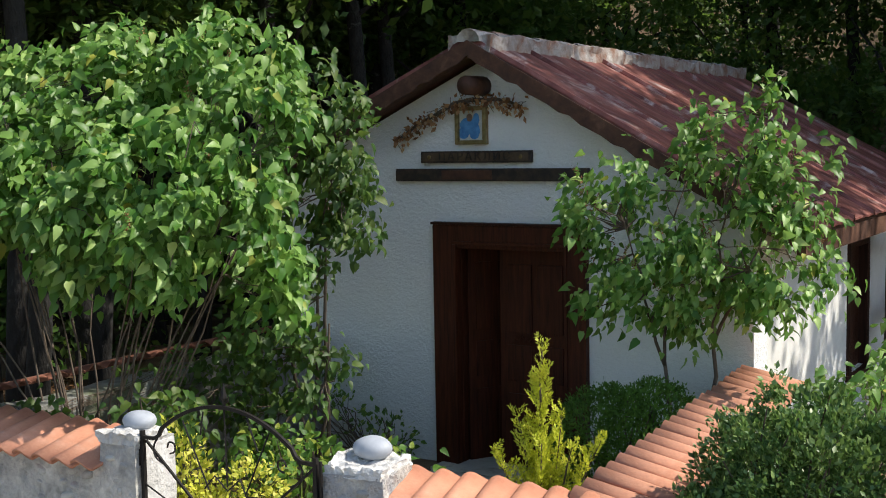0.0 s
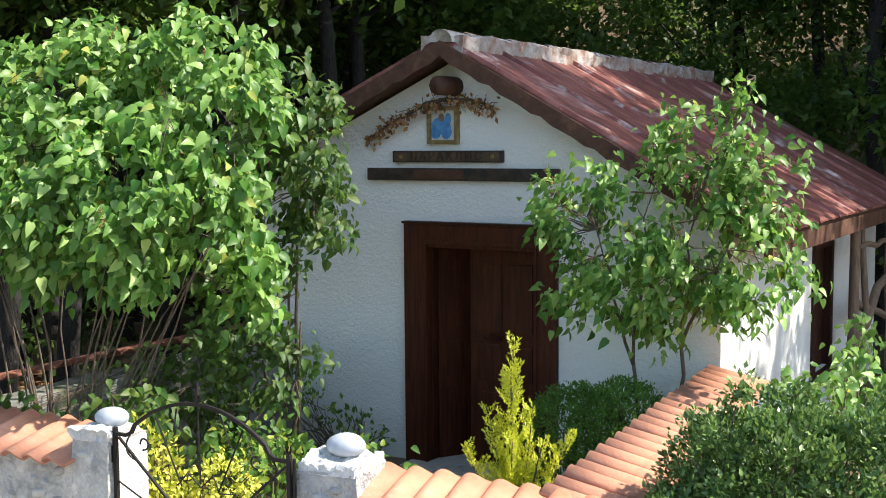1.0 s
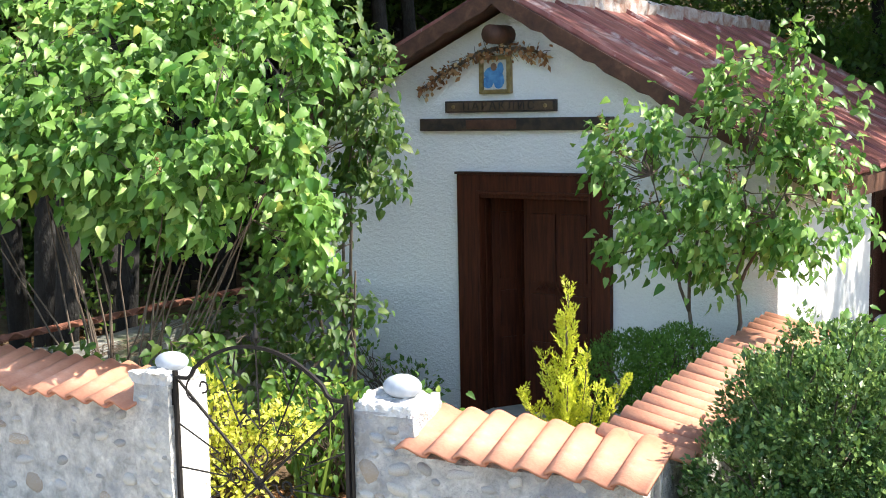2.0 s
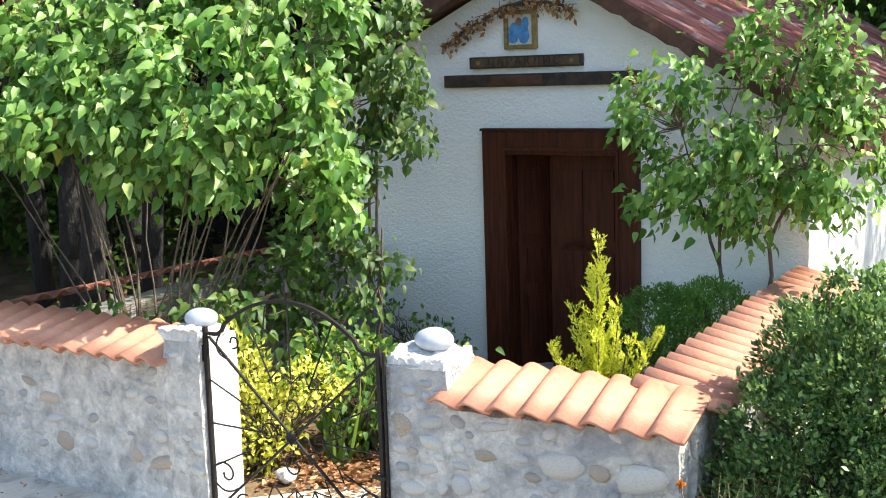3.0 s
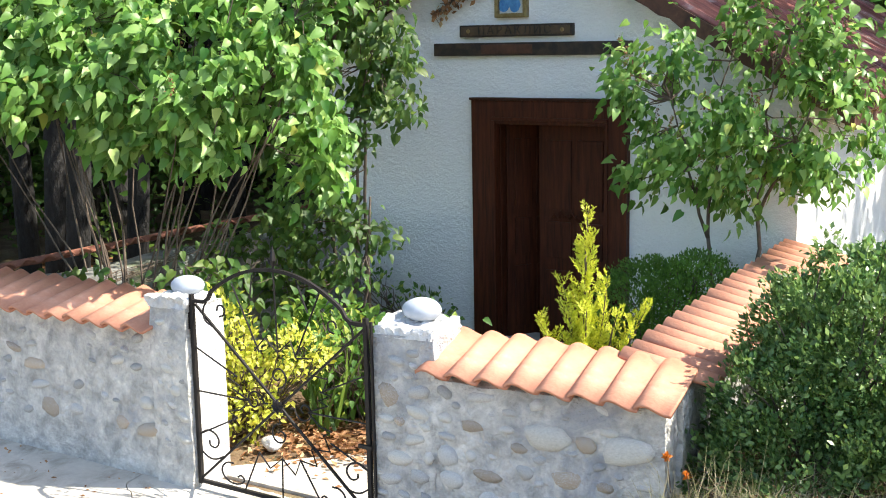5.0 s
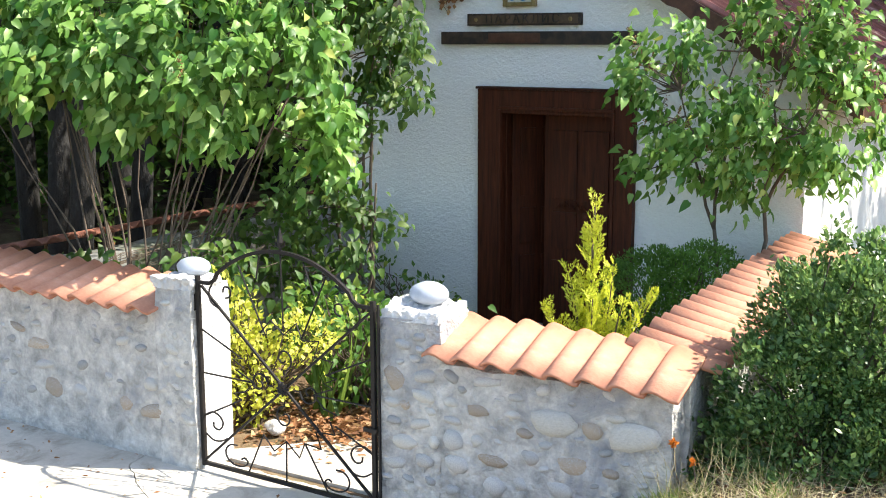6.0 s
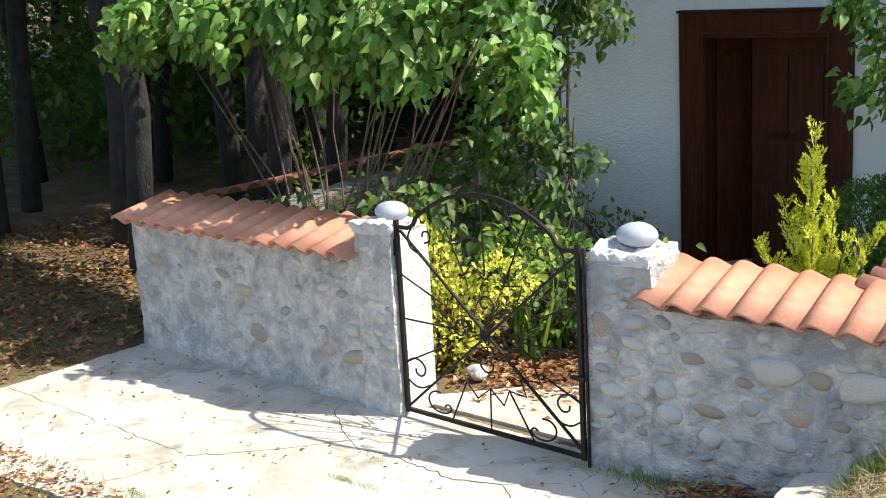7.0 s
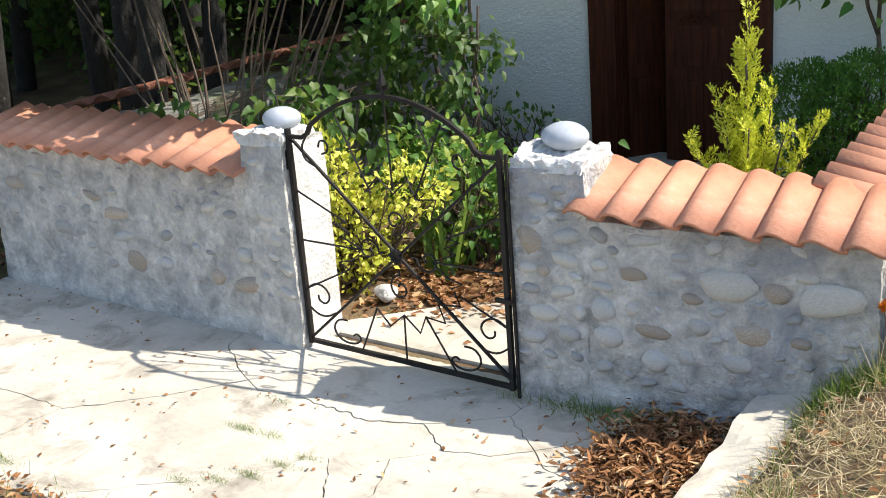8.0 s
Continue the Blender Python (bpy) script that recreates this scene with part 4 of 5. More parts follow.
def limb_tree(name, label, seed, stems, blobs, clumps, per, spread, size, material, radius=0.022, group="", droop=0.9, category="tree", twigs=140, seeds=0, lumps=8):
    rng = np.random.default_rng(seed)
    root = thing(name, label, category, stems[0][0], group)
    _, c = heart_crown("crown", rng, blobs, clumps, per, spread, size, material, root, droop, lumps)
    ends = []
    for a, b in stems:
        bm = bmesh.new()
        thick = radius * (1.0 if a[2] < 0.5 else 0.62)
        ends += branch(bm, rng, a, b, thick, thick * (0.62 if b[2] < 1.3 else 0.35), 0.018)[2:]
        part("stem", bm, TWIG if radius < 0.03 else BARK, root, smooth=True)
    bm = bmesh.new()
    E = np.array([tuple(e) for e in ends])
    for k in rng.choice(len(c), min(twigs, len(c)), replace=False):
        e = E[np.argmin(np.linalg.norm(E - c[k], axis=1))]
        branch(bm, rng, e, c[k], radius * 0.3, 0.002, 0.03, 3, 4)
    part("twig_growth", bm, TWIG, root, kind="stuff")
    if seeds:
        pick = rng.choice(len(c), seeds, replace=False)
        along = rng.random((seeds, 34, 1))
        way = np.array([0, 0, 0.13]) + rng.normal(size=(seeds, 1, 3)) * 0.04
        pos = (c[pick][:, None, :] + way * (along + 0.2) + rng.normal(size=(seeds, 34, 3)) * 0.016 * (1.2 - along)).reshape(-1, 3)
        v, f = blades(OVAL, OVAL_F, pos, rng.normal(size=(len(pos), 3)) + np.array([0, 0, 0.6]), rng.normal(size=(len(pos), 3)), 0.013 + 0.01 * rng.random(len(pos)))
        part("seed_heads", mesh_np("seed_heads", v, f, DIMLEAF), DIMLEAF, root, "dry brown seed heads", kind="stuff")
    return root


lr = np.random.default_rng(12)
stems = []
for k in range(26):
    a = (-5.55 + lr.normal() * 0.13, 5.45 + lr.normal() * 0.1, -0.04)
    stems.append((a, (-5.45 + lr.uniform(-1.1, 1.6), 5.4 + lr.normal() * 0.35, lr.uniform(1.9, 2.9))))
limb_tree("lilac_tree", "large sunlit lilac bush with heart-shaped green leaves", 21, stems,
          [(-4.55, 4.9, 2.12, 0.52, 0.40, 0.36), (-5.35, 4.9, 2.12, 0.6, 0.40, 0.38), (-6.1, 4.95, 2.20, 0.6, 0.40, 0.34), (-4.2, 5.2, 2.15, 0.42, 0.40, 0.36), (-4.95, 5.1, 1.72, 0.38, 0.28, 0.26), (-4.5, 5.2, 1.80, 0.32, 0.28, 0.24), (-4.25, 5.95, 1.62, 0.22, 0.24, 0.34), (-4.35, 6.0, 1.20, 0.18, 0.2, 0.2),
           (-4.95, 5.25, 2.38, 0.7, 0.45, 0.42), (-5.8, 5.3, 2.45, 0.7, 0.45, 0.42), (-6.7, 5.4, 2.45, 0.6, 0.45, 0.45), (-4.2, 5.6, 2.62, 0.48, 0.40, 0.40), (-3.92, 5.4, 2.30, 0.30, 0.32, 0.34),
           (-5.3, 5.8, 2.85, 0.75, 0.45, 0.42), (-6.2, 5.9, 2.9, 0.7, 0.45, 0.40), (-4.6, 5.95, 3.05, 0.5, 0.40, 0.36), (-7.1, 6.1, 2.9, 0.6, 0.45, 0.40), (-5.4, 6.2, 3.2, 0.5, 0.40, 0.30), (-6.8, 4.9, 2.02, 0.35, 0.3, 0.2)],
          1520, 8, 0.065, 0.090, LILAC, 0.0095, seeds=45, lumps=18)
# Same heart leaves as the lilac, in the shade-coloured green
limb_tree("shade_bush", "broad-leaved bush before the white wall, leaves darkened for shade", 22,
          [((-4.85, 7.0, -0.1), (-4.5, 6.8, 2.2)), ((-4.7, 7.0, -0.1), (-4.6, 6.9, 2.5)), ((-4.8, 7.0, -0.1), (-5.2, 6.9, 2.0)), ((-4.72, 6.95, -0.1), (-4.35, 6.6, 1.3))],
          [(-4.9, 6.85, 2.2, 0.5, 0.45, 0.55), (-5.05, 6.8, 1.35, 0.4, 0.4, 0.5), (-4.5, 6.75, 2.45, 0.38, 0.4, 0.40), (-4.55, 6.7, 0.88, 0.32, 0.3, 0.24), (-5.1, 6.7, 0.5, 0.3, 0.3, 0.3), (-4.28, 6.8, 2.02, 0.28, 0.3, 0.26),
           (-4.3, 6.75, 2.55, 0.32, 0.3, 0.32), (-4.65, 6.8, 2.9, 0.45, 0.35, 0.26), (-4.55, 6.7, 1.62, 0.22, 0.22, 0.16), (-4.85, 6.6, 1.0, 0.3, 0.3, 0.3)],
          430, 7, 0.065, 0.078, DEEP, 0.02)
limb_tree("lilac_tree", "small two-stemmed lilac tree before the chapel corner", 23,
          [((-2.2, 7.55, -0.1), (-2.24, 7.53, 1.05)), ((-2.24, 7.53, 1.03), (-2.5, 7.5, 1.95)), ((-2.24, 7.53, 1.03), (-2.1, 7.5, 2.2)), ((-2.03, 7.62, -0.1), (-1.93, 7.6, 1.2)), ((-1.93, 7.6, 1.18), (-1.55, 7.5, 2.0)), ((-1.93, 7.6, 1.18), (-1.85, 7.58, 2.2)), ((-1.85, 7.58, 2.1), (-1.45, 7.58, 2.95))],
          [(-2.1, 7.5, 2.05, 0.66, 0.5, 0.45), (-1.65, 7.5, 1.9, 0.46, 0.45, 0.5), (-2.05, 7.5, 1.58, 0.52, 0.45, 0.28), (-1.75, 7.55, 2.5, 0.32, 0.35, 0.32), (-2.62, 7.5, 2.08, 0.28, 0.3, 0.3), (-1.45, 7.55, 2.8, 0.14, 0.15, 0.3),
           (-2.62, 7.5, 1.5, 0.18, 0.2, 0.25), (-1.38, 7.5, 1.75, 0.28, 0.3, 0.33), (-1.35, 7.5, 2.2, 0.25, 0.3, 0.33), (-1.9, 7.5, 1.42, 0.5, 0.4, 0.2), (-2.55, 7.5, 1.1, 0.08, 0.1, 0.06)],
          420, 8, 0.068, 0.078, LILAC, 0.021, twigs=150, seeds=38)


def small_leaf_bush(name, label, seed, blobs, clumps, per, spread, size, material, base, shape=OVAL, faces=OVAL_F, lift=0.5, category="shrub", inner=0.6, dome=0.0, lumps=0):
    rng = np.random.default_rng(seed)
    root = thing(name, label, category, base)
    pos, out, c = crown_points(rng, blobs, clumps, per, spread, inner, lumps)
    n = len(pos)
    v, f = blades(shape, faces, pos, out * 0.8 + np.array([0, 0, lift]) + rng.normal(size=(n, 3)) * 0.6, out * (0.3 + dome) + np.array([0.45, -0.1, 0.6]) * (1 - 0.6 * min(dome, 1)) + rng.normal(size=(n, 3)) * 0.45, size * (0.6 + 0.7 * rng.random(n)))
    part("foliage", mesh_np("foliage", v, f, material), material, root)
    bm = bmesh.new()
    for k in rng.choice(len(c), min(90, len(c)), replace=False):
        branch(bm, rng, (base[0] + rng.normal() * 0.03, base[1] + rng.normal() * 0.03, base[2] - 0.04), c[k], 0.009, 0.003, 0.03, 4, 4)
    part("stem_growth", bm, TWIG, root, kind="stuff")
    return root


small_leaf_bush("boxwood_shrub", "loose wild boxwood shrub with small glossy leaves", 31,
                [(-0.93, 5.05, 0.66, 0.36, 0.34, 0.42), (-0.92, 5.3, 1.02, 0.28, 0.30, 0.27), (-0.45, 5.2, 0.85, 0.5, 0.45, 0.5), (-0.66, 5.15, 1.05, 0.38, 0.36, 0.36), (-0.15, 5.3, 0.95, 0.45, 0.4, 0.5), (-0.86, 5.25, 1.40, 0.05, 0.06, 0.15),
                 (-1.08, 5.35, 1.20, 0.05, 0.06, 0.12), (-0.62, 5.2, 1.36, 0.10, 0.10, 0.12), (-0.75, 4.85, 0.52, 0.42, 0.25, 0.26), (-0.25, 4.85, 0.56, 0.45, 0.25, 0.3), (-1.22, 4.95, 0.46, 0.18, 0.2, 0.24), (-1.0, 5.75, 0.75, 0.26, 0.5, 0.42), (-0.95, 6.3, 0.7, 0.3, 0.5, 0.36)],
                5600, 10, 0.028, 0.034, BOX, (-0.8, 5.15, 0.45), lumps=16)
small_leaf_bush("round_boxwood", "clipped round dark green boxwood beside the door", 32,
                [(-2.52, 7.2, 0.44, 0.37, 0.36, 0.46), (-2.2, 7.25, 0.48, 0.36, 0.36, 0.47)], 4600, 8, 0.016, 0.022, BOXDARK, (-2.4, 7.2, -0.08), inner=0.86, dome=1.0)
small_leaf_bush("golden_shrub", "yellow-green leafy shrub behind the gate", 33,
                [(-4.40, 5.1, 0.52, 0.17, 0.22, 0.40), (-4.22, 5.15, 0.28, 0.17, 0.2, 0.26), (-4.0, 5.35, 0.52, 0.16, 0.15, 0.15)], 330, 8, 0.035, 0.044, GOLDLEAF, (-4.3, 5.2, 0), lift=0.3)
small_leaf_bush("green_shrub", "green broad-leaved garden shrub behind the gate", 34,
                [(-3.95, 5.85, 0.38, 0.34, 0.3, 0.28), (-3.5, 6.05, 0.40, 0.30, 0.25, 0.25), (-4.3, 6.0, 0.40, 0.34, 0.3, 0.28)], 200, 6, 0.055, 0.062, GREENSHRUB, (-3.9, 5.85, -0.03), HEART, HEART_F, lift=-0.2)


def build_iris():
    rng = np.random.default_rng(44)
    root = thing("iris_plant", "clump of long strap-shaped green leaves", "plant", (-3.98, 5.55, 0))
    n = 24
    pos = np.stack([-3.98 + rng.normal(size=n) * 0.1, 5.55 + rng.normal(size=n) * 0.08, np.zeros(n)], 1)
    tip = rng.normal(size=(n, 3)) * np.array([0.28, 0.28, 0]) + np.array([0, 0, 1])
    v, f = blades(GRASS, GRASS_F, pos, tip, rng.normal(size=(n, 3)) * 0.4 + np.array([0.5, -0.6, 0.2]), 0.6 * (0.7 + 0.5 * rng.random(n)))
    part("foliage", mesh_np("foliage", v, f, DEEP), DEEP, root)


build_iris()


def build_rock():
    bm = bmesh.new()
    bmesh.ops.create_icosphere(bm, subdivisions=3, radius=1)
    for vtx in bm.verts:
        vtx.co *= 1 + 0.3 * noise.noise(vtx.co * 1.4)
        vtx.co = Vector((vtx.co.x * 0.065 - 3.99, vtx.co.y * 0.055 + 5.08, vtx.co.z * 0.045 + 0.03))
    tagged(part("rock", bm, WHITE_MORTAR, smooth=True), "small whitish rock at the edge of the path", "rock")


build_rock()


def build_marigold(x, y, z):
    root = thing("marigold", "small orange flower on a thin stalk", "flower", (x, y, z - 0.12), "flowers by the wall corner")
    part("stalk", tube([(x + 0.02, y, z - 0.16), (x, y, z)], 0.003, 5), TWIG, root)
    rng = np.random.default_rng(int(z * 100))
    n = 26
    v, f = blades(OVAL, OVAL_F, np.tile([x, y, z], (n, 1)), rng.normal(size=(n, 3)) + np.array([0.2, -0.8, 0.3]), rng.normal(size=(n, 3)), 0.022 + 0.008 * rng.random(n))
    part("flower_head", mesh_np("flower_head", v, f, ORANGE), ORANGE, root)


build_marigold(-1.30, 4.57, 0.60)
build_marigold(-1.20, 4.55, 0.54)
limb_tree("ivy_shrub", "low straggling broad-leaved plant behind the coping", 37,
          [((-5.2, 5.05, -0.02), (-5.1, 5.0, 0.95)), ((-4.75, 5.1, -0.02), (-4.6, 5.05, 1.05)), ((-5.6, 5.1, -0.02), (-5.7, 5.0, 0.9))],
          [(-5.15, 5.05, 0.85, 0.35, 0.2, 0.25), (-4.6, 5.1, 0.85, 0.3, 0.2, 0.35), (-5.75, 5.1, 0.85, 0.3, 0.2, 0.2), (-5.3, 6.2, 0.7, 0.5, 0.4, 0.4), (-5.75, 6.9, 0.6, 0.3, 0.5, 0.45)], 150, 6, 0.08, 0.08, DEEP, 0.008, category="shrub", twigs=60)
small_leaf_bush("low_plant", "low leafy plant at the foot of the white wall", 35, [(-4.85, 8.05, 0.12, 0.22, 0.16, 0.2), (-5.5, 8.0, 0.2, 0.4, 0.2, 0.3)], 50, 6, 0.05, 0.06, GREENSHRUB, (-5.0, 8.05, -0.1))
limb_tree("broad_leaved_shrub", "bright green broad-leaved shrub on the bank", 36,
          [((-0.55, 6.9, 0.3), (-0.6, 6.9, 1.1)), ((-0.5, 6.9, 0.3), (-0.3, 6.9, 1.0)), ((-0.6, 6.95, 0.3), (-0.9, 6.9, 1.0))],
          [(-0.78, 6.9, 1.0, 0.33, 0.3, 0.33), (-0.3, 6.9, 0.9, 0.4, 0.35, 0.4), (0.1, 7.2, 0.85, 0.5, 0.4, 0.5), (-0.95, 7.9, 0.85, 0.35, 0.5, 0.4), (-0.9, 9.2, 0.7, 0.4, 0.7, 0.5)], 170, 7, 0.07, 0.085, LILAC, 0.012, category="shrub", twigs=50)


def build_thuja():
    """Flat feathery sprays standing up and out along a few leaders."""
    rng = np.random.default_rng(41)
    root = thing("golden_thuja", "young yellow-green golden thuja", "conifer", (TX, TY, -0.05))
    pos, tip, nor = [], [], []
    leaders = [((0, 0, 0.0), (0.0, 0, 1.20), 0.20, 90), ((0, 0, 0.9), (0.02, 0, 1.40), 0.045, 16), ((-0.05, 0, 0.25), (-0.29, -0.02, 0.74), 0.09, 26), ((0.05, 0, 0.25), (0.13, 0.02, 1.02), 0.10, 34), ((-0.02, -0.03, 0.3), (-0.10, -0.08, 0.98), 0.09, 30),
               ((0.10, 0, 0.25), (0.36, 0.05, 0.86), 0.10, 30), ((0.02, -0.05, 0.3), (0.07, -0.12, 0.86), 0.09, 28), ((0.06, 0, 0.3), (0.22, -0.03, 0.82), 0.07, 20)]
    bm = bmesh.new()
    base = Vector((TX, TY, 0))
    for a, b, w, n in leaders:
        a, b = base + Vector(a), base + Vector(b)
        branch(bm, rng, a, b, 0.010, 0.003, 0.006, 5, 5)
        for k in range(n):
            t = (k + rng.random()) / n
            p = a.lerp(b, t)
            ang = rng.random() * 2 * math.pi
            reach = (w * (1 - t) ** 0.75 + 0.035) * (0.65 + 0.6 * rng.random()) + 0.03
            out = Vector((math.cos(ang), math.sin(ang), 0))
            d = (out * 0.75 + Vector((0, 0, 1.0 + 0.4 * rng.random()))).normalized()
            twist = (d.cross(Vector((0, 0, 1))).normalized() * math.cos(ang * 3) + out * math.sin(ang * 3)).normalized()
            face = d.cross(twist).normalized()
            rows = max(6, int(reach / 0.009))
            for j in range(rows):
                u = (j + 0.5) / rows
                q = p + d * reach * u
                for h in (-1, 1):
                    side = (d * 0.8 + twist * h * (0.9 - 0.5 * u)).normalized()
                    length = 0.036 * (1 - 0.6 * u)
                    for m in range(2):
                        pos.append(tuple(q + side * length * 0.5 * m + Vector(rng.normal(size=3)) * 0.003))
                        tip.append(tuple(side + Vector(rng.normal(size=3)) * 0.22))
                        nor.append(tuple(face + Vector(rng.normal(size=3)) * 0.3))
    n = len(pos)
    v, f = blades(SPRIG, OVAL_F, pos, tip, nor, 0.023 * (0.7 + 0.6 * rng.random(n)))
    part("foliage", mesh_np("foliage", v, f, THUJA), THUJA, root)
    part("stem_growth", bm, TWIG, root, kind="stuff")


TX, TY = -2.42, 6.05
build_thuja()


# ---- forest behind ----
def forest_tree(seed, tall, low, wide, leaves, size, material):
    rng = np.random.default_rng(seed)
    root = thing("forest_tree", "tall grey-barked forest tree in dense shade", "tree", (0, 0, 0), "forest trees")
    bm = bmesh.new()
    pts = branch(bm, rng, (0, 0, -0.3), (rng.normal() * 0.5, rng.normal() * 0.5, tall), 0.115, 0.035, 0.12, 9, 9)
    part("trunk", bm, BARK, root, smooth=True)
    bm = bmesh.new()
    blobs = []
    for k in range(13):
        t = low + (0.98 - low) * k / 12
        p = pts[min(9, int(t * 9))]
        a = rng.random() * 6.28
        q = Vector((p.x + wide * (1.15 - t) * math.cos(a), p.y + wide * (1.15 - t) * math.sin(a), t * tall + rng.uniform(0, 0.8)))
        branch(bm, rng, p, q, 0.035, 0.01, 0.08, 4, 5)
        blobs.append((q.x, q.y, q.z, wide * 0.5, wide * 0.5, 0.55))
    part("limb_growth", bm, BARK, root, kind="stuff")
    pos, out, _ = crown_points(rng, blobs, leaves // 6, 6, size * 0.9, 0.2)
    n = len(pos)
    v, f = blades(OVAL, OVAL_F, pos, out + rng.normal(size=(n, 3)), np.array([0, 0, 1]) + rng.normal(size=(n, 3)) * 0.6, size * (0.6 + 0.8 * rng.random(n)))
    part("crown", mesh_np("crown", v, f, material), material, root)
    return root


kinds = [forest_tree(51, 13, 0.16, 1.9, 14000, 0.135, DEEP), forest_tree(52, 12, 0.22, 1.7, 12000, 0.13, DEEP), forest_tree(53, 13, 0.25, 2.3, 14000, 0.15, DEEP)]
fr = np.random.default_rng(60)
spots = []
for k in range(6000):
    if len(spots) > 120:
        break
    x, y = (fr.uniform(-24, 7), fr.uniform(4.5, 33)) if k % 2 else (fr.uniform(-12, -7.2), fr.uniform(5.2, 17))
    back = y > 15.4 and x > -7
    west = x < -7.7 and y > 5.4
    if not (back or west) or (x > 3.0 and y < 17):
        continue
    if all(math.hypot(x - a, y - b) > 1.15 for a, b in spots):
        spots.append((x, y))
for i, (x, y) in enumerate(spots):
    src = kinds[2] if x < -7.5 and y < 15 else kinds[i % 2 if fr.random() < 0.75 else 2]
    m = pose(x, y, height(x, y), 0, 0, fr.uniform(0, 360))
    copy_thing(src, m)
# Last three, unseen on the right, are placed to shade roof and side wall
# Western trees are added, mostly out of view, to keep sky off the left wall
for x, y, a in ((-11.2, 2.2, 50), (-12.8, 4.6, 90), (-10.8, 5.6, 140), (-13.5, 0.8, 200), (-15.5, 3.0, 260), (-9.4, 8.8, 75), (1.9, 15.9, 20), (3.9, 15.9, 100), (3.4, 12.9, 60)):
    copy_thing(kinds[2], pose(x, y, height(x, y), 0, 0, a))
for k, (x, y) in zip(kinds, ((-11.0, 20.0), (1.5, 16.2), (-8.8, 7.4))):
    k.matrix_basis = pose(x, y, height(x, y), 0, 0, 40)


def understory():
    rng = np.random.default_rng(61)
    blobs = []
    for k in range(430):
        x, y = rng.uniform(-20, 7), rng.uniform(15.4, 29)
        if x < -7.5:
            y = rng.uniform(8.5, 24)
            x = rng.uniform(-22, -9)
        r = rng.uniform(0.5, 1.1)
        blobs.append((x, y, height(x, y) + rng.uniform(0.1, 1.6 if x < -7.5 else 4.6), r, r, r * 0.8))
    for k in range(26):
        blobs.append((rng.uniform(-1.0, 3.0), rng.uniform(14.6, 16.0), rng.uniform(0.8, 4.2), 0.6, 0.5, 0.5))
    pos, out, _ = crown_points(rng, blobs, 17000, 6, 0.18, 0.2)
    n = len(pos)
    v, f = blades(OVAL, OVAL_F, pos, out + rng.normal(size=(n, 3)) + np.array([0, 0, -0.3]), np.array([0.3, 0.2, 0.8]) + rng.normal(size=(n, 3)) * 0.6, 0.115 * (0.6 + 0.8 * rng.random(n)))
    ob = part("undergrowth", mesh_np("undergrowth", v, f, DEEP), DEEP)
    tagged(ob, "dense dark green forest undergrowth", "undergrowth", kind="stuff")


understory()


def west_growth():
    rng = np.random.default_rng(62)
    blobs = []
    for k in range(130):
        x, y = rng.uniform(-26, -11), rng.uniform(4, 24)
        r = rng.uniform(0.6, 1.2)
        blobs.append((x, y, height(x, y) + rng.uniform(0.2, 4.5), r, r, r * 0.8))
    pos, out, _ = crown_points(rng, blobs, 4200, 6, 0.22, 0.2)
    n = len(pos)
    v, f = blades(OVAL, OVAL_F, pos, out + rng.normal(size=(n, 3)), np.array([0.3, 0.2, 0.8]) + rng.normal(size=(n, 3)) * 0.6, 0.17 * (0.6 + 0.8 * rng.random(n)))
    tagged(part("undergrowth", mesh_np("undergrowth", v, f, DEEP), DEEP), "dark forest thicket between the trunks", "undergrowth", kind="stuff")


west_growth()


# ---- litter and grass ----
def scatter(name, label, category, rng, n, where, size, shape, faces, material, upright=False, lift=0.006, heap=0.0):
    pos = np.array([where(rng) for _ in range(n)])
    if heap:
        pos[:, 2] += rng.random(n) ** 2 * heap
    pos[:, 2] += lift
    if upright:
        tip = rng.normal(size=(n, 3)) * 0.6 + np.array([0, 0, 0.9])
        nor = rng.normal(size=(n, 3))
    else:
        tip = rng.normal(size=(n, 3)) * np.array([1, 1, 0.25])
        nor = rng.normal(size=(n, 3)) * 0.35 + np.array([0, 0, 1])
    v, f = blades(shape, faces, pos, tip, nor, size * (0.55 + 0.8 * rng.random(n)))
    ob = part(name, mesh_np(name, v, f, material), material)
    tagged(ob, label, category, kind="stuff")


CURL = [(0, 0, 0.0), (-0.26, 0.4, 0.16), (0, 0.45, 0.0), (0, 1.0, 0.14), (0.26, 0.4, 0.16)]
SLIM = [(x * 0.55, y, z) for x, y, z in CURL]
CURL_F = [(0, 2, 1), (1, 2, 3), (0, 4, 2), (4, 3, 2)]


def area(x0, y0, x1, y1, z=None):
    def pick(rng):
        x, y = rng.uniform(x0, x1), rng.uniform(y0, y1)
        return x, y, (height(x, y) if z is None else z)
    return pick


sr = np.random.default_rng(70)
scatter("leaf_litter", "brown fallen leaves in the courtyard", "leaf litter", sr, 4200, lambda r: (lambda x, y: (x, y, height(x, y)))(-3.72 + r.normal() * 0.27, 5.72 + r.normal() * 0.33), 0.058, CURL, CURL_F, DRYLEAF, heap=0.05, lift=-0.02)
scatter("leaf_litter", "heap of brown fallen leaves at the wall foot", "leaf litter", sr, 2600, lambda r: (-1.97 + r.normal() * 0.11, 4.16 + r.normal() * 0.17, 0.0), 0.05, SLIM, CURL_F, DIMLEAF, heap=0.06)
scatter("leaf_litter", "paler dry leaves on the heap at the wall foot", "leaf litter", sr, 1300, lambda r: (-1.97 + r.normal() * 0.13, 4.14 + r.normal() * 0.18, 0.03), 0.05, SLIM, CURL_F, DRYLEAF, heap=0.05)
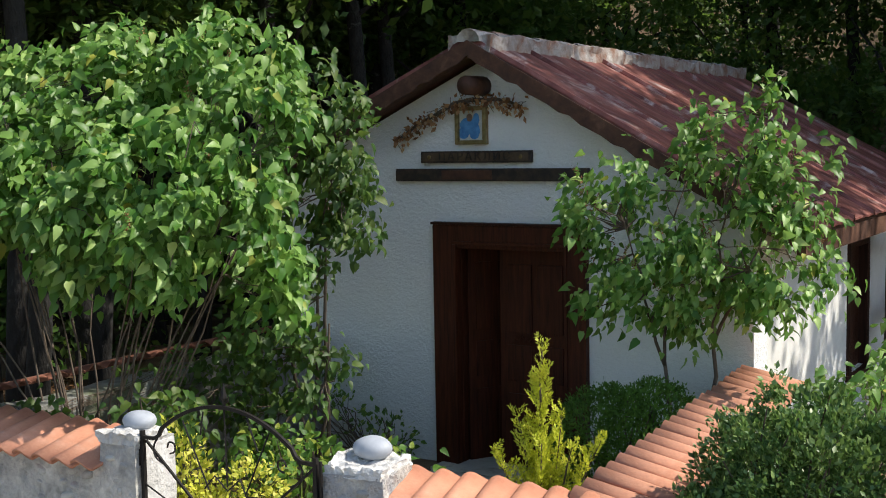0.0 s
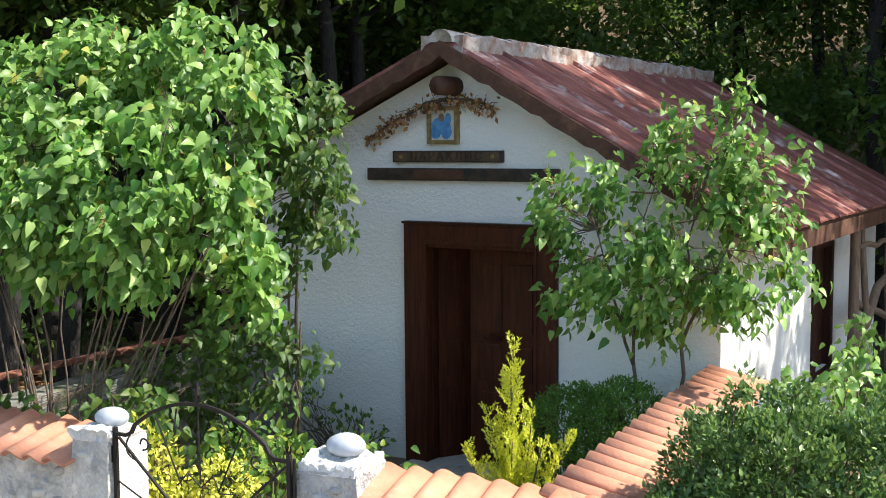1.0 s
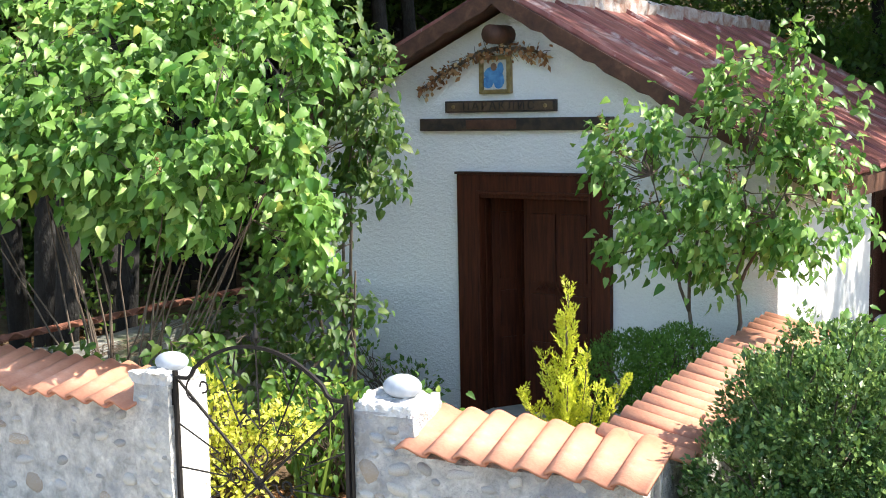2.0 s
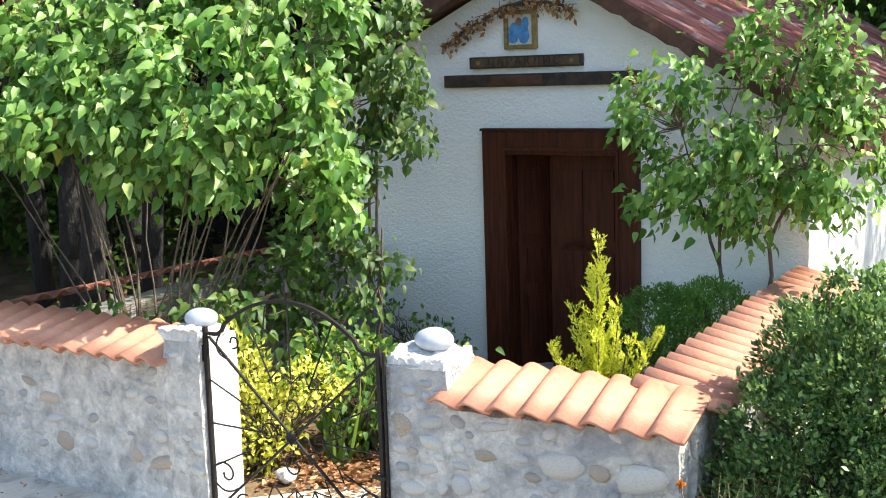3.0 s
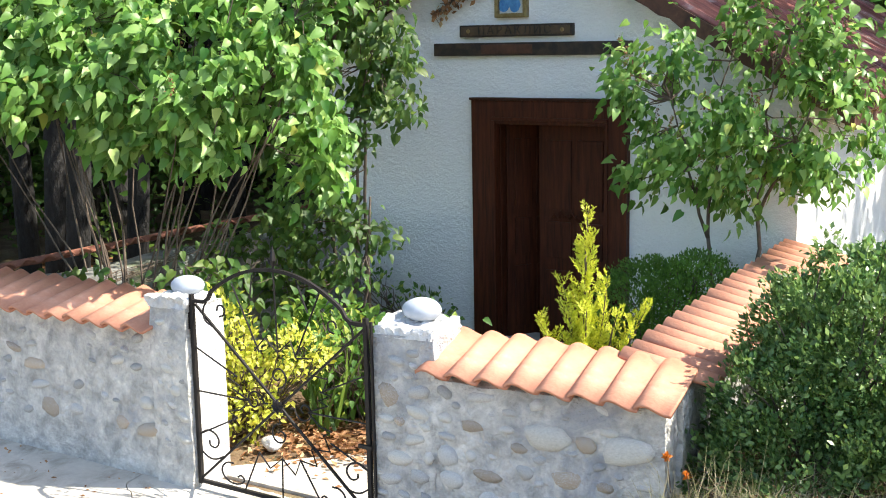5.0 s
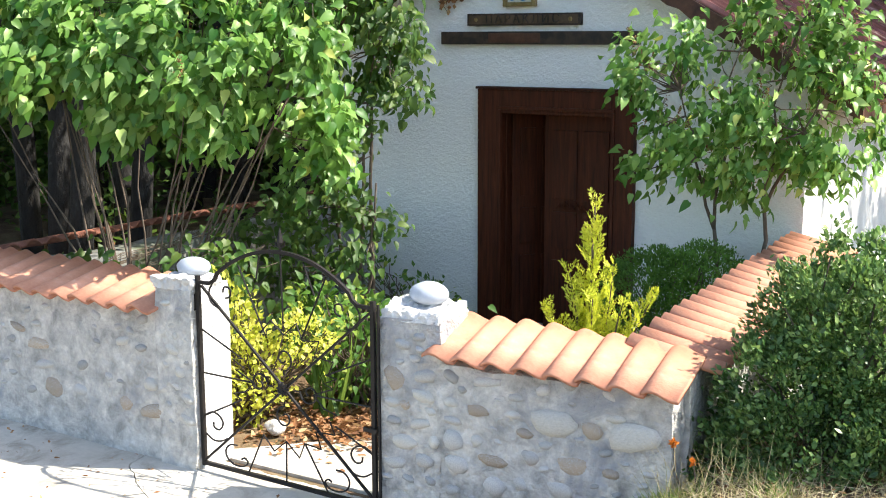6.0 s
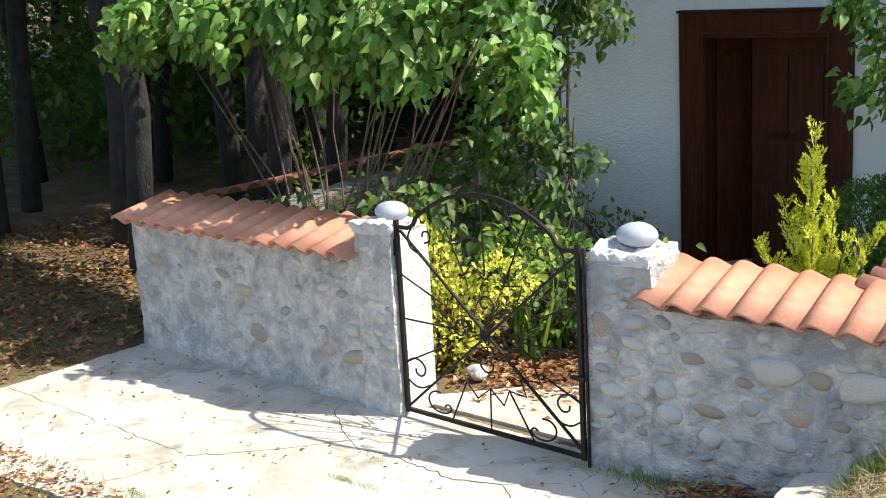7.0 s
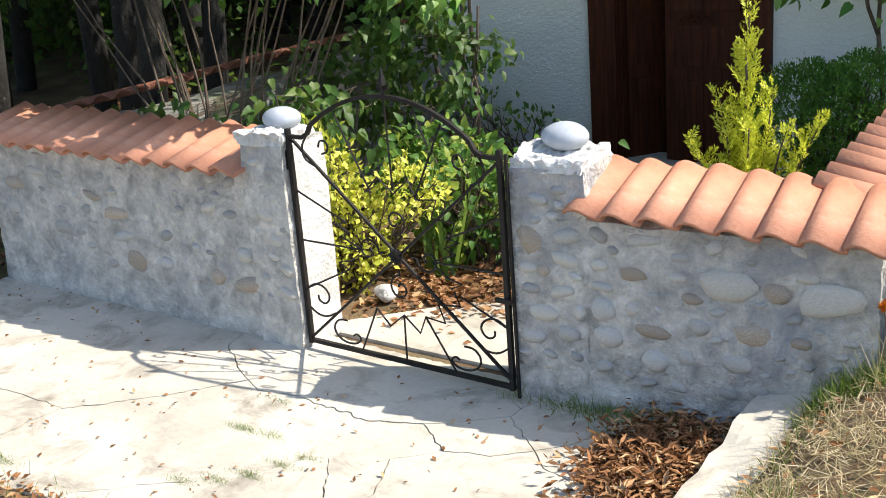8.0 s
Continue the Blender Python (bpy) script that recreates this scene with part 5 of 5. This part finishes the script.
# Sun gets in here, so the darker leaf colour supplies the shade
scatter("leaf_litter", "brown fallen leaves under the forest edge", "leaf litter", sr, 9500, area(-10.5, 3.0, -6.4, 9), 0.062, CURL, CURL_F, DIMLEAF, heap=0.04, lift=0.0)
scatter("leaf_litter", "brown fallen leaves beside the concrete apron", "leaf litter", sr, 6000, area(-6.8, 1.3, -3.2, 2.9), 0.038, CURL, CURL_F, DRYLEAF, heap=0.03, lift=0.0)
scatter("leaf_litter", "scattered dry leaves on the concrete", "leaf litter", sr, 330, area(-6.2, 2.6, -1.9, 4.4, 0.0), 0.028, CURL, CURL_F, DRYLEAF, lift=0.004)
scatter("leaf_litter", "brown fallen leaves on the bank", "leaf litter", sr, 900, area(-1.6, 2.2, 1.5, 5.0), 0.036, CURL, CURL_F, DRYLEAF, heap=0.02)
def tufts(rng, n, x0, y0, x1, y1, spread):
    """Places in tufts over a stretch of ground."""
    at = [(rng.uniform(x0, x1), rng.uniform(y0, y1)) for _ in range(n)]

    def pick(r):
        x, y = at[r.integers(0, n)]
        x, y = x + r.normal() * spread, y + r.normal() * spread
        return x, y, height(x, y)
    return pick


scatter("dry_grass", "dry straw-coloured grass in tufts on the bank", "grass", sr, 9000, tufts(sr, 150, -1.50, 2.4, 0.5, 4.7, 0.07), 0.072, GRASS, GRASS_F, DRYGRASS, True, -0.01)
scatter("dry_grass", "flattened pale straw on the bank", "grass", sr, 11000, area(-1.54, 2.4, 0.5, 5.0), 0.075, GRASS, GRASS_F, STRAW, False, 0.0, heap=0.03)
scatter("grass", "olive weeds at the foot of the wall corner", "grass", sr, 1100, lambda r: (lambda x, y: (x, y, height(x, y)))(-1.42 + r.normal() * 0.13, 4.50 + r.normal() * 0.05), 0.085, GRASS, GRASS_F, GREENGRASS, True, -0.01)
scatter("grass", "short green grass tufts among the leaves", "grass", sr, 7500, area(-10.5, 1.0, -6.3, 5.5), 0.08, GRASS, GRASS_F, GREENGRASS, True, -0.01)
scatter("grass", "green grass along the apron edge", "grass", sr, 3600, area(-6.6, 1.8, -3.4, 2.95), 0.06, GRASS, GRASS_F, GREENGRASS, True, -0.01)
scatter("grass", "green grass in tufts on the bank", "grass", sr, 2600, tufts(sr, 45, -1.50, 2.4, 0.5, 4.9, 0.06), 0.09, GRASS, GRASS_F, GREENGRASS, True, -0.01)
scatter("grass", "green weeds at the wall foot", "grass", sr, 900, lambda r: (-2.3 + r.normal() * 0.22, 4.43 + r.normal() * 0.05, 0.0), 0.08, GRASS, GRASS_F, GREENGRASS, True, -0.01)


scatter("dry_grass", "tall dry grass stalks by the wall corner", "grass", sr, 170, lambda r: (lambda x, y: (x, y, height(x, y)))(-1.28 + abs(r.normal()) * 0.3, 4.47 + r.normal() * 0.12), 0.27, STALK, GRASS_F, DRYGRASS, True, -0.01)
for tx, ty, tn in ((-3.60, 3.63, 330), (-3.45, 3.64, 180), (-3.62, 3.90, 120), (-3.50, 3.20, 200), (-3.38, 3.27, 260), (-3.29, 3.36, 330), (-3.23, 3.48, 260), (-3.18, 3.57, 200), (-2.25, 4.28, 200), (-4.3, 2.95, 330)):
    scatter("grass", "green grass tuft in a concrete crack", "grass", sr, tn, lambda r: (tx + r.normal() * 0.045, ty + r.normal() * 0.014, 0.0), 0.024, GRASS, GRASS_F, GREENGRASS, True, -0.003)


# ---- kerb and posts ----
def build_kerb():
    bm = lumpy_wall((-1.75, 2.2), (-1.54, 2.2), 2.42, -0.1, 0.06, 21, 0.05, 0.022)
    for vtx in bm.verts:
        vtx.co.z += max(0.0, (vtx.co.y - 3.6)) * 0.13
    tagged(part("kerb", bm, CONCRETE), "pale concrete kerb along the bank", "kerb", kind="structure")


build_kerb()


def build_log_frame():
    root = thing("log_frame", "rustic frame of peeled logs leaning by the chapel wall", "log frame", (-1.6, 12.0, 0))
    rng = np.random.default_rng(80)
    x = X1 + 0.25
    for a, b, r in (((x, 11.75, -0.2), (x, 11.75, 1.95), 0.055), ((x + 0.05, 12.0, 0.2), (x, 12.1, 1.95), 0.035), ((x + 0.1, 13.4, -0.3), (x + 0.05, 13.4, 1.9), 0.07), ((x + 0.1, 13.7, -0.3), (x + 0.1, 13.75, 1.9), 0.05),
                    ((x, 11.75, 0.6), (x + 0.1, 13.5, 1.25), 0.05), ((x, 11.8, 1.0), (x + 0.1, 13.4, 0.6), 0.04), ((x, 11.8, 1.5), (x + 0.1, 13.6, 1.5), 0.03), ((x, 11.8, 0.2), (x + 0.1, 13.4, -0.1), 0.045)):
        bm = bmesh.new()
        branch(bm, rng, a, b, r, r * 0.85, 0.015, 5, 9)
        part("log", bm, LOG, root, smooth=True)


build_log_frame()

# ---- pieces of the walls and the roof edge ----
LOW = 0.845
lay_tiles(wall_left, (-6.40, 4.27), (-4.21, 4.29), LOW, 12)
lay_tiles(wall_right, (-2.505, 4.387), (-1.312, 4.514), LOW - 0.012, 12, 8, -0.045)
lay_tiles(wall_side, (-1.22, 4.90), (-1.48, 8.28), LOW - 0.03, 12, 22, mesh=EVEN_TILE_MESH)
# Far coping gets the shade-coloured tiles, since sun falls on it
lay_tiles(wall_back, (-6.44, 8.28), (-6.44, 4.75), LOW, 12, mesh=SHADE_TILE_MESH)

rs = random.Random(9)
FACE = ((-2.70, 4.425), (-1.38, 4.60))
PILLAR_STONES = ((0.05, 0.71, 0.125, 0.12), (0.03, 0.59, 0.09, 0.05), (0.10, 0.585, 0.06, 0.05), (0.20, 0.64, 0.14, 0.065), (0.21, 0.74, 0.13, 0.065), (0.24, 0.57, 0.07, 0.045), (0.04, 0.50, 0.08, 0.045),
                 (0.18, 0.50, 0.11, 0.055), (0.09, 0.40, 0.16, 0.07), (0.25, 0.42, 0.06, 0.06), (0.04, 0.29, 0.13, 0.065), (0.20, 0.32, 0.10, 0.075), (0.09, 0.88, 0.09, 0.05))
WALL_STONES = ((0.34, 0.63, 0.07, 0.055), (0.35, 0.54, 0.10, 0.045), (0.35, 0.44, 0.11, 0.10), (0.37, 0.33, 0.13, 0.09), (0.48, 0.61, 0.12, 0.075), (0.47, 0.46, 0.07, 0.055), (0.55, 0.38, 0.18, 0.065),
               (0.65, 0.61, 0.08, 0.04), (0.71, 0.53, 0.10, 0.045), (0.84, 0.60, 0.215, 0.135), (1.03, 0.59, 0.105, 0.08), (1.22, 0.58, 0.23, 0.13), (0.94, 0.41, 0.155, 0.10), (1.14, 0.66, 0.10, 0.045),
               (0.88, 0.29, 0.14, 0.085), (1.12, 0.40, 0.08, 0.05), (0.74, 0.42, 0.09, 0.075), (0.56, 0.25, 0.12, 0.09), (0.53, 0.75, 0.16, 0.055))
FAR_STONES = ((2.24, 0.74, 0.05, 0.055), (2.21, 0.66, 0.13, 0.055), (2.26, 0.54, 0.075, 0.07), (2.31, 0.40, 0.09, 0.055), (2.30, 0.28, 0.11, 0.055), (2.17, 0.91, 0.08, 0.035), (2.02, 0.43, 0.10, 0.075), (2.16, 0.57, 0.05, 0.04),
              (1.81, 0.65, 0.10, 0.05), (1.09, 0.53, 0.19, 0.07), (1.22, 0.29, 0.17, 0.12), (2.03, 0.28, 0.20, 0.075), (1.81, 0.29, 0.10, 0.075), (0.61, 0.40, 0.14, 0.085), (0.44, 0.70, 0.16, 0.05), (0.91, 0.61, 0.14, 0.055),
              (1.08, 0.65, 0.07, 0.035), (0.85, 0.53, 0.08, 0.055), (1.13, 0.41, 0.16, 0.055), (0.23, 0.61, 0.17, 0.065))
P_, O_, S_ = PALE_STONE, OCHRE_STONE, STONE
for (s, z, w, h), m in zip(PILLAR_STONES, (O_, P_, O_, P_, S_, P_, S_, P_, P_, P_, S_, S_, S_)):
    set_stone(pillar_r, FACE, s, z, w * 1.08, h * 1.12, m, 0.031, tilt=rs.uniform(-10, 10))
for (s, z, w, h), m in zip(WALL_STONES, (P_, S_, S_, S_, O_, P_, O_, P_, O_, P_, O_, P_, O_, P_, S_, O_, S_, S_, S_)):
    set_stone(wall_right, FACE, s, z, w * 1.08, h * 1.12, m, 0.028 if w < 0.2 else 0.035, tilt=rs.uniform(-8, 8))
LEFT_FACE = ((-6.28, 4.36), (-3.92, 4.37))
for (s, z, w, h), m in zip(FAR_STONES, (P_, P_, P_, P_, P_, P_, P_, P_, P_, O_, O_, O_, O_, S_, P_, O_, P_, S_, S_, O_)):
    set_stone(pillar_l if s > 2.12 else wall_left, LEFT_FACE, s, z, w * 1.1, h * 1.15, m, 0.026 if s < 2.1 else 0.034, tilt=rs.uniform(-14, 14))


def more_stones(root, line, s0, s1, n, z0, z1, known, proud):
    """Small dull cobbles scattered between the known ones."""
    taken = [(a, b, c) for a, b, c, _ in known]
    for _ in range(4000):
        if not n:
            break
        s, z, w = rs.uniform(s0, s1), rs.uniform(z0, z1), rs.uniform(0.045, 0.12)
        if any(math.hypot(s - a, (z - b) * 1.5) < 0.02 + (w + c) * 0.5 for a, b, c in taken):
            continue
        taken.append((s, z, w))
        n -= 1
        set_stone(root, line, s, z, w, w * rs.uniform(0.45, 0.75), STONE, proud, rs.uniform(-25, 25))


more_stones(wall_right, FACE, 0.33, 1.30, 34, 0.14, 0.78, WALL_STONES, 0.024)
more_stones(pillar_r, FACE, 0.0, 0.26, 8, 0.20, 0.94, PILLAR_STONES, 0.026)
more_stones(wall_left, LEFT_FACE, 0.10, 2.05, 30, 0.22, 0.80, FAR_STONES, 0.020)
more_stones(pillar_l, LEFT_FACE, 2.13, 2.33, 7, 0.24, 0.95, FAR_STONES, 0.026)
